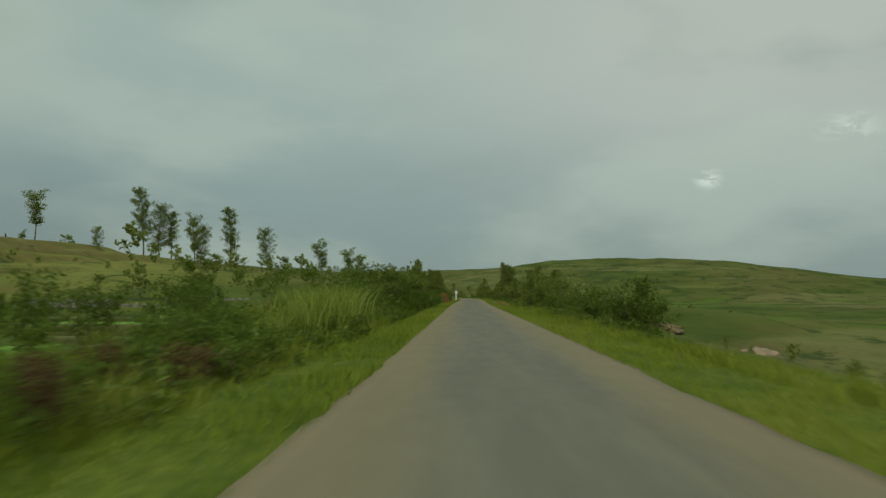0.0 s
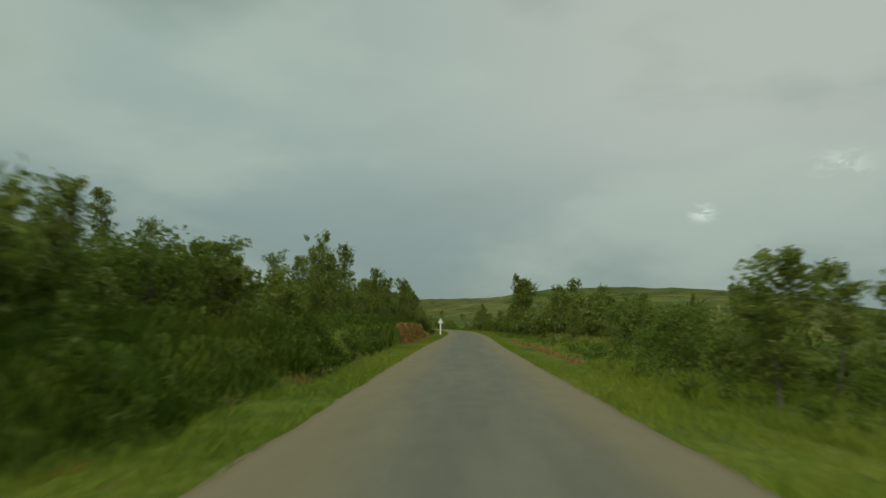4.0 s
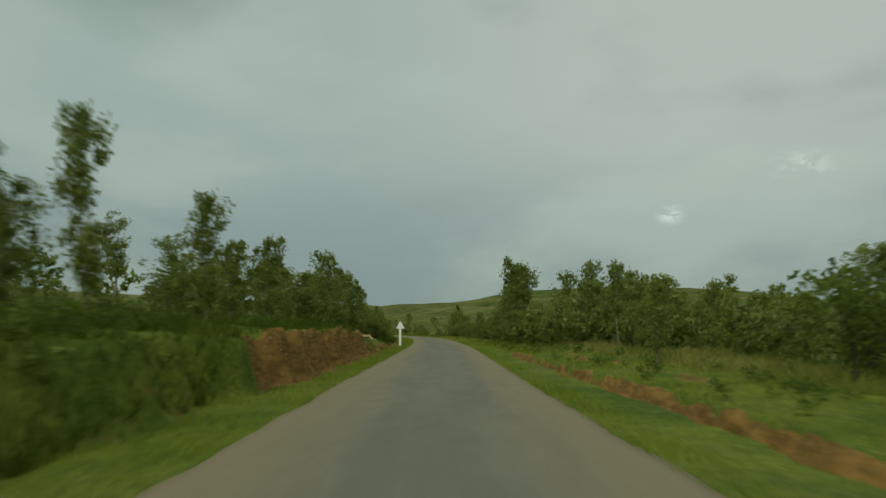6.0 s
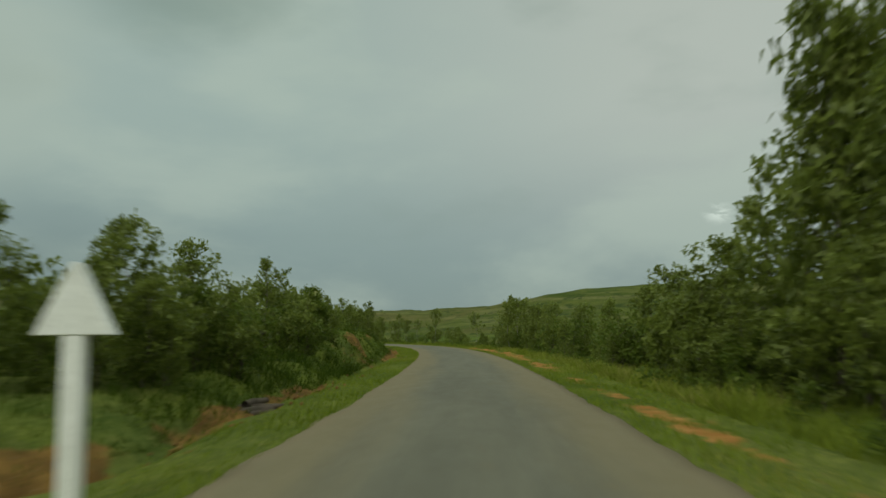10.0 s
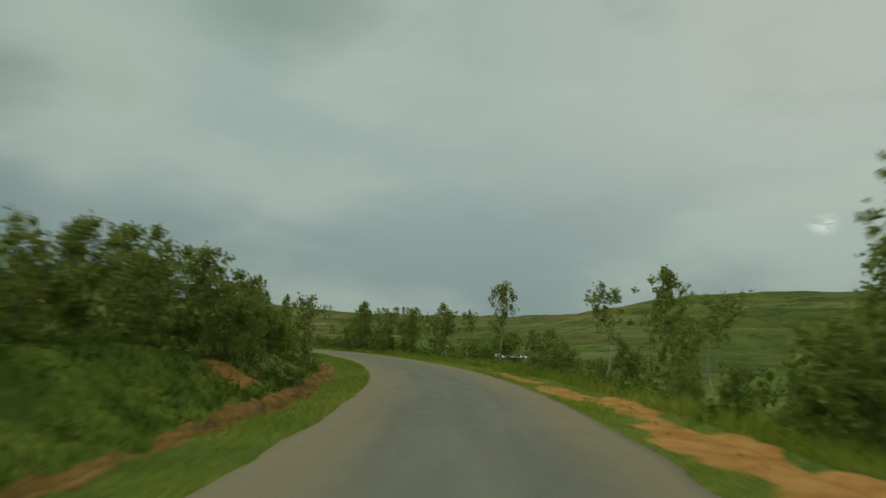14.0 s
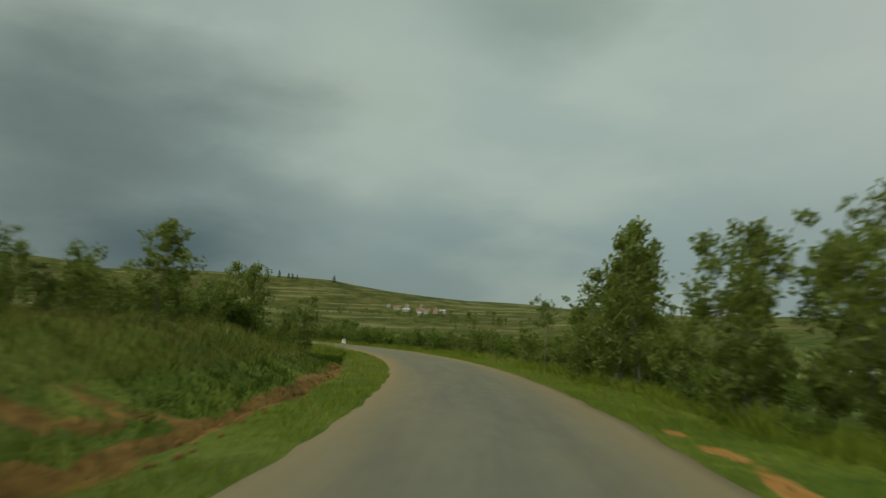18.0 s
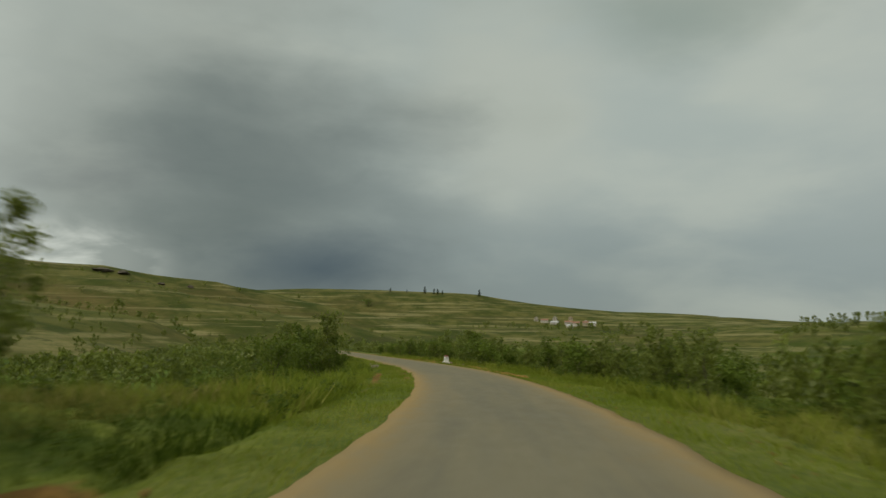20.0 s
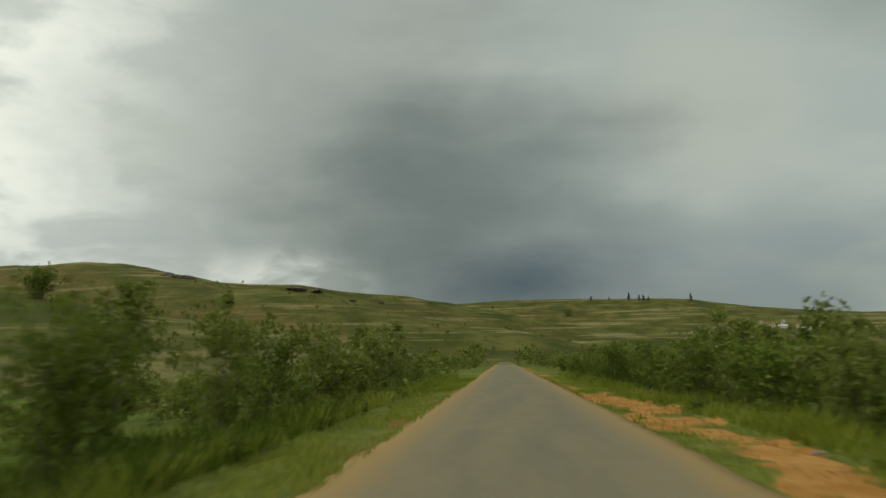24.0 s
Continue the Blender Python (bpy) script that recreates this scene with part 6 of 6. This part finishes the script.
def strewn(name, s, d, size, mat, label, lift=0.0):
    """Many small lumps of earth or stone on the ground, as one mesh."""
    x, y = road_xy(s, d)
    z = near_z(s, d) + lift
    n = len(s)
    a = clod_rng.uniform(0, 6.28, n)
    stretch = clod_rng.uniform(0.6, 1.4, (n, 3)) * size[:, None]
    v = clod_v[None] * stretch[:, None]
    v = np.stack([v[..., 0] * np.cos(a)[:, None] - v[..., 1] * np.sin(a)[:, None] + x[:, None], v[..., 0] * np.sin(a)[:, None] + v[..., 1] * np.cos(a)[:, None] + y[:, None], v[..., 2] + z[:, None]], -1)
    f = clod_f[None] + (np.arange(n) * len(clod_v))[:, None, None]
    return tagged(new(name, quads_mesh(name, v.reshape(-1, 3), f.reshape(-1, 3), mat)), label, "clods", kind="stuff")


n = 480
strewn("bank_clods", clod_rng.uniform(124, 160, n), -clod_rng.uniform(4.25, 5.25, n), 0.035 + 0.11 * clod_rng.rand(n) ** 3, CLAY_CLOD, "orange clods and stones in the cut earth bank", -0.02)
n = 70
strewn("bank_stones", clod_rng.uniform(124, 160, n), -clod_rng.uniform(4.5, 5.2, n), 0.03 + 0.06 * clod_rng.rand(n) ** 2, GRANITE, "pale stones set in the cut earth bank", 0.0)
n = 900
strewn("ditch_clods", clod_rng.uniform(160, 345, n), -clod_rng.uniform(3.8, 5.0, n), 0.03 + 0.10 * clod_rng.rand(n) ** 3, CLAY_CLOD, "orange clods along the ditch", -0.02)
n = 1100
strewn("shoulder_clods", clod_rng.uniform(206, 430, n), clod_rng.uniform(3.0, 4.8, n), 0.015 + 0.06 * clod_rng.rand(n) ** 3, CLAY_CLOD, "crumbs of orange earth on the shoulder", -0.01)

# small rice plots with earth bunds below the first bend of the slope
FIELD_STONE = grained("grey_field_stone", (0.085, 0.080, 0.062), (0.21, 0.195, 0.155), 1.4, 0.95, 0.7, 0.04)
BUND = grained("grassy_bund", (0.06, 0.075, 0.018), (0.12, 0.125, 0.035), 1.2, 0.95, 0.6, 0.06)
RICE = grained("young_rice", (0.085, 0.175, 0.012), (0.15, 0.27, 0.022), 1.5, 0.9, 0.6, 0.06)
for i, (x, y, w, l, turn) in enumerate(((-15.5, 24, 7, 9, 4), (-23.5, 27, 7, 11, 2), (-16, 34.5, 8, 8, 6), (-25, 39, 8, 10, 3), (-32, 30, 7, 12, 0), (-14, 14, 6, 8, 5))):
    z = float(ground_z(np.array([x, x - 3, x + 3, x]), np.array([y, y - 3, y + 3, y + 4]))[0].max())
    plot = tagged(new("rice_plot"), "small bright green rice plot inside low earth bunds", "rice plot", "rice plots")
    part("field", box_bm(w - 0.5, l - 0.5, 1.4, -1.32, 0.03), RICE, plot)
    for bx, by, bw, bl in ((0, -l / 2, w, 0.5), (0, l / 2, w, 0.5), (-w / 2, 0, 0.5, l), (w / 2, 0, 0.5, l)):
        part("bund", box_bm(bw, bl, 1.6, -1.30 - 0.01 * (bw > bl), 0.12, 0.97, bx, by), BUND, plot)
    plot.matrix_basis = pose(x, y, z - 0.1, 0, 0, turn)
for i, (x, y, ln) in enumerate(((-26, 59.5, 17), (-21, 62.5, 8), (-33, 63, 9))):
    wall = tagged(new("field_wall"), "low grey dry-stone field wall", "wall", "field walls")
    for k in range(int(ln / 0.55)):
        st = part("stone", lump_bm(0.66, 0.55, 0.62, i * 31 + k, 0.3, 1), FIELD_STONE, wall)
        st.location = (k * 0.55 - ln / 2, 0.1 * math.sin(k * 2.1), 0)
    wall.matrix_basis = pose(x, y, float(ground_z(np.array([x]), np.array([y]))[0][0]) - 0.12, 0, 0, -3 + 4 * i)


# ---- the village across the valley and the low roofs below the bend ----
def house(x, y, w, l, h, roof_h, turn, wall_mat, roof_mat, storeys=1, label=""):
    z = float(ground_z(np.array([x]), np.array([y]))[0][0])
    root = tagged(new("house"), label, "house", "village houses")
    part("wall", box_bm(w, l, h + 1.2, -1.2, 0.0), wall_mat, root)
    gable = [(-w / 2, h), (w / 2, h), (0, h + roof_h)]
    part("gable", outline_bm(gable, l - 0.02, 0), wall_mat, root)
    over = 0.5
    slope_len = math.hypot(w / 2, roof_h) * 1.14
    for sgn in (-1, 1):
        sheet_bm = box_bm(slope_len, l + 2 * over, 0.12, 0, 0, 1.0, slope_len / 2 * 1.0)
        ob = part("roof", sheet_bm, roof_mat, root)
        ang = math.degrees(math.atan2(roof_h, w / 2))
        ob.matrix_local = pose(0, 0, h + roof_h + 0.02, 0, ang if sgn > 0 else 180 - ang, 0)
    for storey in range(storeys):
        zz = 0.7 + storey * h * 0.45
        for yy in (-l / 2, l / 2):
            for k in (-1, 1):
                win = part("window", box_bm(0.9, 0.12, 1.1, zz, 0, 1.0, k * w * 0.26, yy), OPENING, root)
                part("shutter", box_bm(0.42, 0.06, 1.15, zz - 0.02, 0, 1.0, k * w * 0.26 + 0.68, yy * 1.012), DEAD_WOOD, win)
        for k in (-0.3, 0.0, 0.3):
            for xx in (-w / 2, w / 2):
                part("window", box_bm(0.12, 0.9, 1.1, zz, 0, 1.0, xx, k * l), OPENING, root)
    part("door", box_bm(1.0, 0.14, 2.0, 0, 0, 1.0, 0, -l / 2), DEAD_WOOD, root)
    root.matrix_basis = pose(x, y, z, 0, 0, turn)
    return root


WHITE_HOUSE, OCHRE_HOUSE = "two-storey limewashed village house with a pitched roof", "ochre village house with a clay roof"
for x, y, w, l, h, rh, turn, white, storeys in ((-728, 1372, 7, 8, 7.5, 3.0, 30, 1, 2), (-712, 1372, 8, 15, 6.0, 2.6, 118, 1, 2), (-700, 1384, 8, 14, 6.5, 2.8, 30, 1, 2), (-690, 1366, 8, 16, 7.0, 2.4, 115, 1, 2), (-668, 1372, 8, 15, 7.5, 2.6, 122, 1, 2), (-655, 1350, 8, 12, 6.0, 2.6, 36, 0, 2)):
    house(x, y, w * 0.8, l * 0.75, h * 0.66, rh * 0.8, turn, PLASTER if white else PLASTER_OCHRE, (ROOF_TIN, ROOF_TILE)[(w * 3 + l + storeys) % 2 if white else 1], storeys, WHITE_HOUSE if white else OCHRE_HOUSE)
for x, y, w, l, h, rh, turn, white, storeys in ((-642, 1352, 8, 13, 6.5, 2.5, 110, 1, 2), (-632, 1362, 7, 9, 8.0, 3.2, 30, 1, 2), (-622, 1345, 8, 10, 6.5, 2.6, 112, 0, 2), (-608, 1342, 8, 12, 7.0, 2.5, 118, 1, 2), (-640, 1330, 7, 12, 5.5, 2.2, 112, 1, 1), (-676, 1392, 7, 10, 6.5, 2.6, 20, 0, 2)):
    house(x, y, w * 0.8, l * 0.75, h * 0.66, rh * 0.8, turn, PLASTER if white else PLASTER_OCHRE, (ROOF_TIN, ROOF_TILE)[(w * 3 + l + storeys) % 2 if white else 1], storeys, WHITE_HOUSE if white else OCHRE_HOUSE)
for x, y, w, l, turn in ((-19.6, 466, 9.5, 3.2, 8), (-66, 575, 9, 4, 20), (-25, 470, 4, 3, 10)):
    z = float(ground_z(np.array([x]), np.array([y]))[0][0])
    shed = tagged(new("field_shed"), "long low field shelter under pale metal sheets", "shed", "field shelters")
    part("wall", box_bm(w * 0.94, l * 0.9, 1.5, -0.5, 0), DEAD_WOOD, shed)
    roof = part("roof", box_bm(w, l + 0.6, 0.08, 0, 0.0), WHITEWASH, shed, "pale sheet roof")
    roof.matrix_local = pose(0, 0, 1.12, 5, 0, 0)
    for px_ in (-0.46, -0.15, 0.15, 0.46):
        part("post", box_bm(0.12, 0.12, 1.5, -0.5, 0, 1.0, px_ * w, -l * 0.5), DEAD_WOOD, shed)
    shed.matrix_basis = pose(x, y, z + 0.3, 0, 0, turn)
# rock outcrops along the crest of the dry hill
DARK_ROCK = grained("dark_hill_rock", (0.060, 0.052, 0.036), (0.14, 0.118, 0.085), 0.15, 0.95, 0.6, 0.4)
for i, (x, y, w, h) in enumerate(((-751, 555, 11, 4.5), (-748, 562, 7, 3.2), (-751, 573, 13, 4.0), (-830, 709, 26, 3.6), (-826, 728, 22, 3.4), (-800, 757, 14, 2.6), (-780, 781, 9, 3.0))):
    z = float(ground_z(np.array([x]), np.array([y]))[0][0])
    rock = tagged(part("rock_outcrop", lump_bm(w, w * 0.55, h * 1.5, 60 + i, 0.3, 3), DARK_ROCK), "dark weathered rock outcrop on the hill crest", "rock", "hill outcrops")
    rock.matrix_basis = pose(x, y, z - 0.35 * h, 0, 0, 40 + 25 * i)
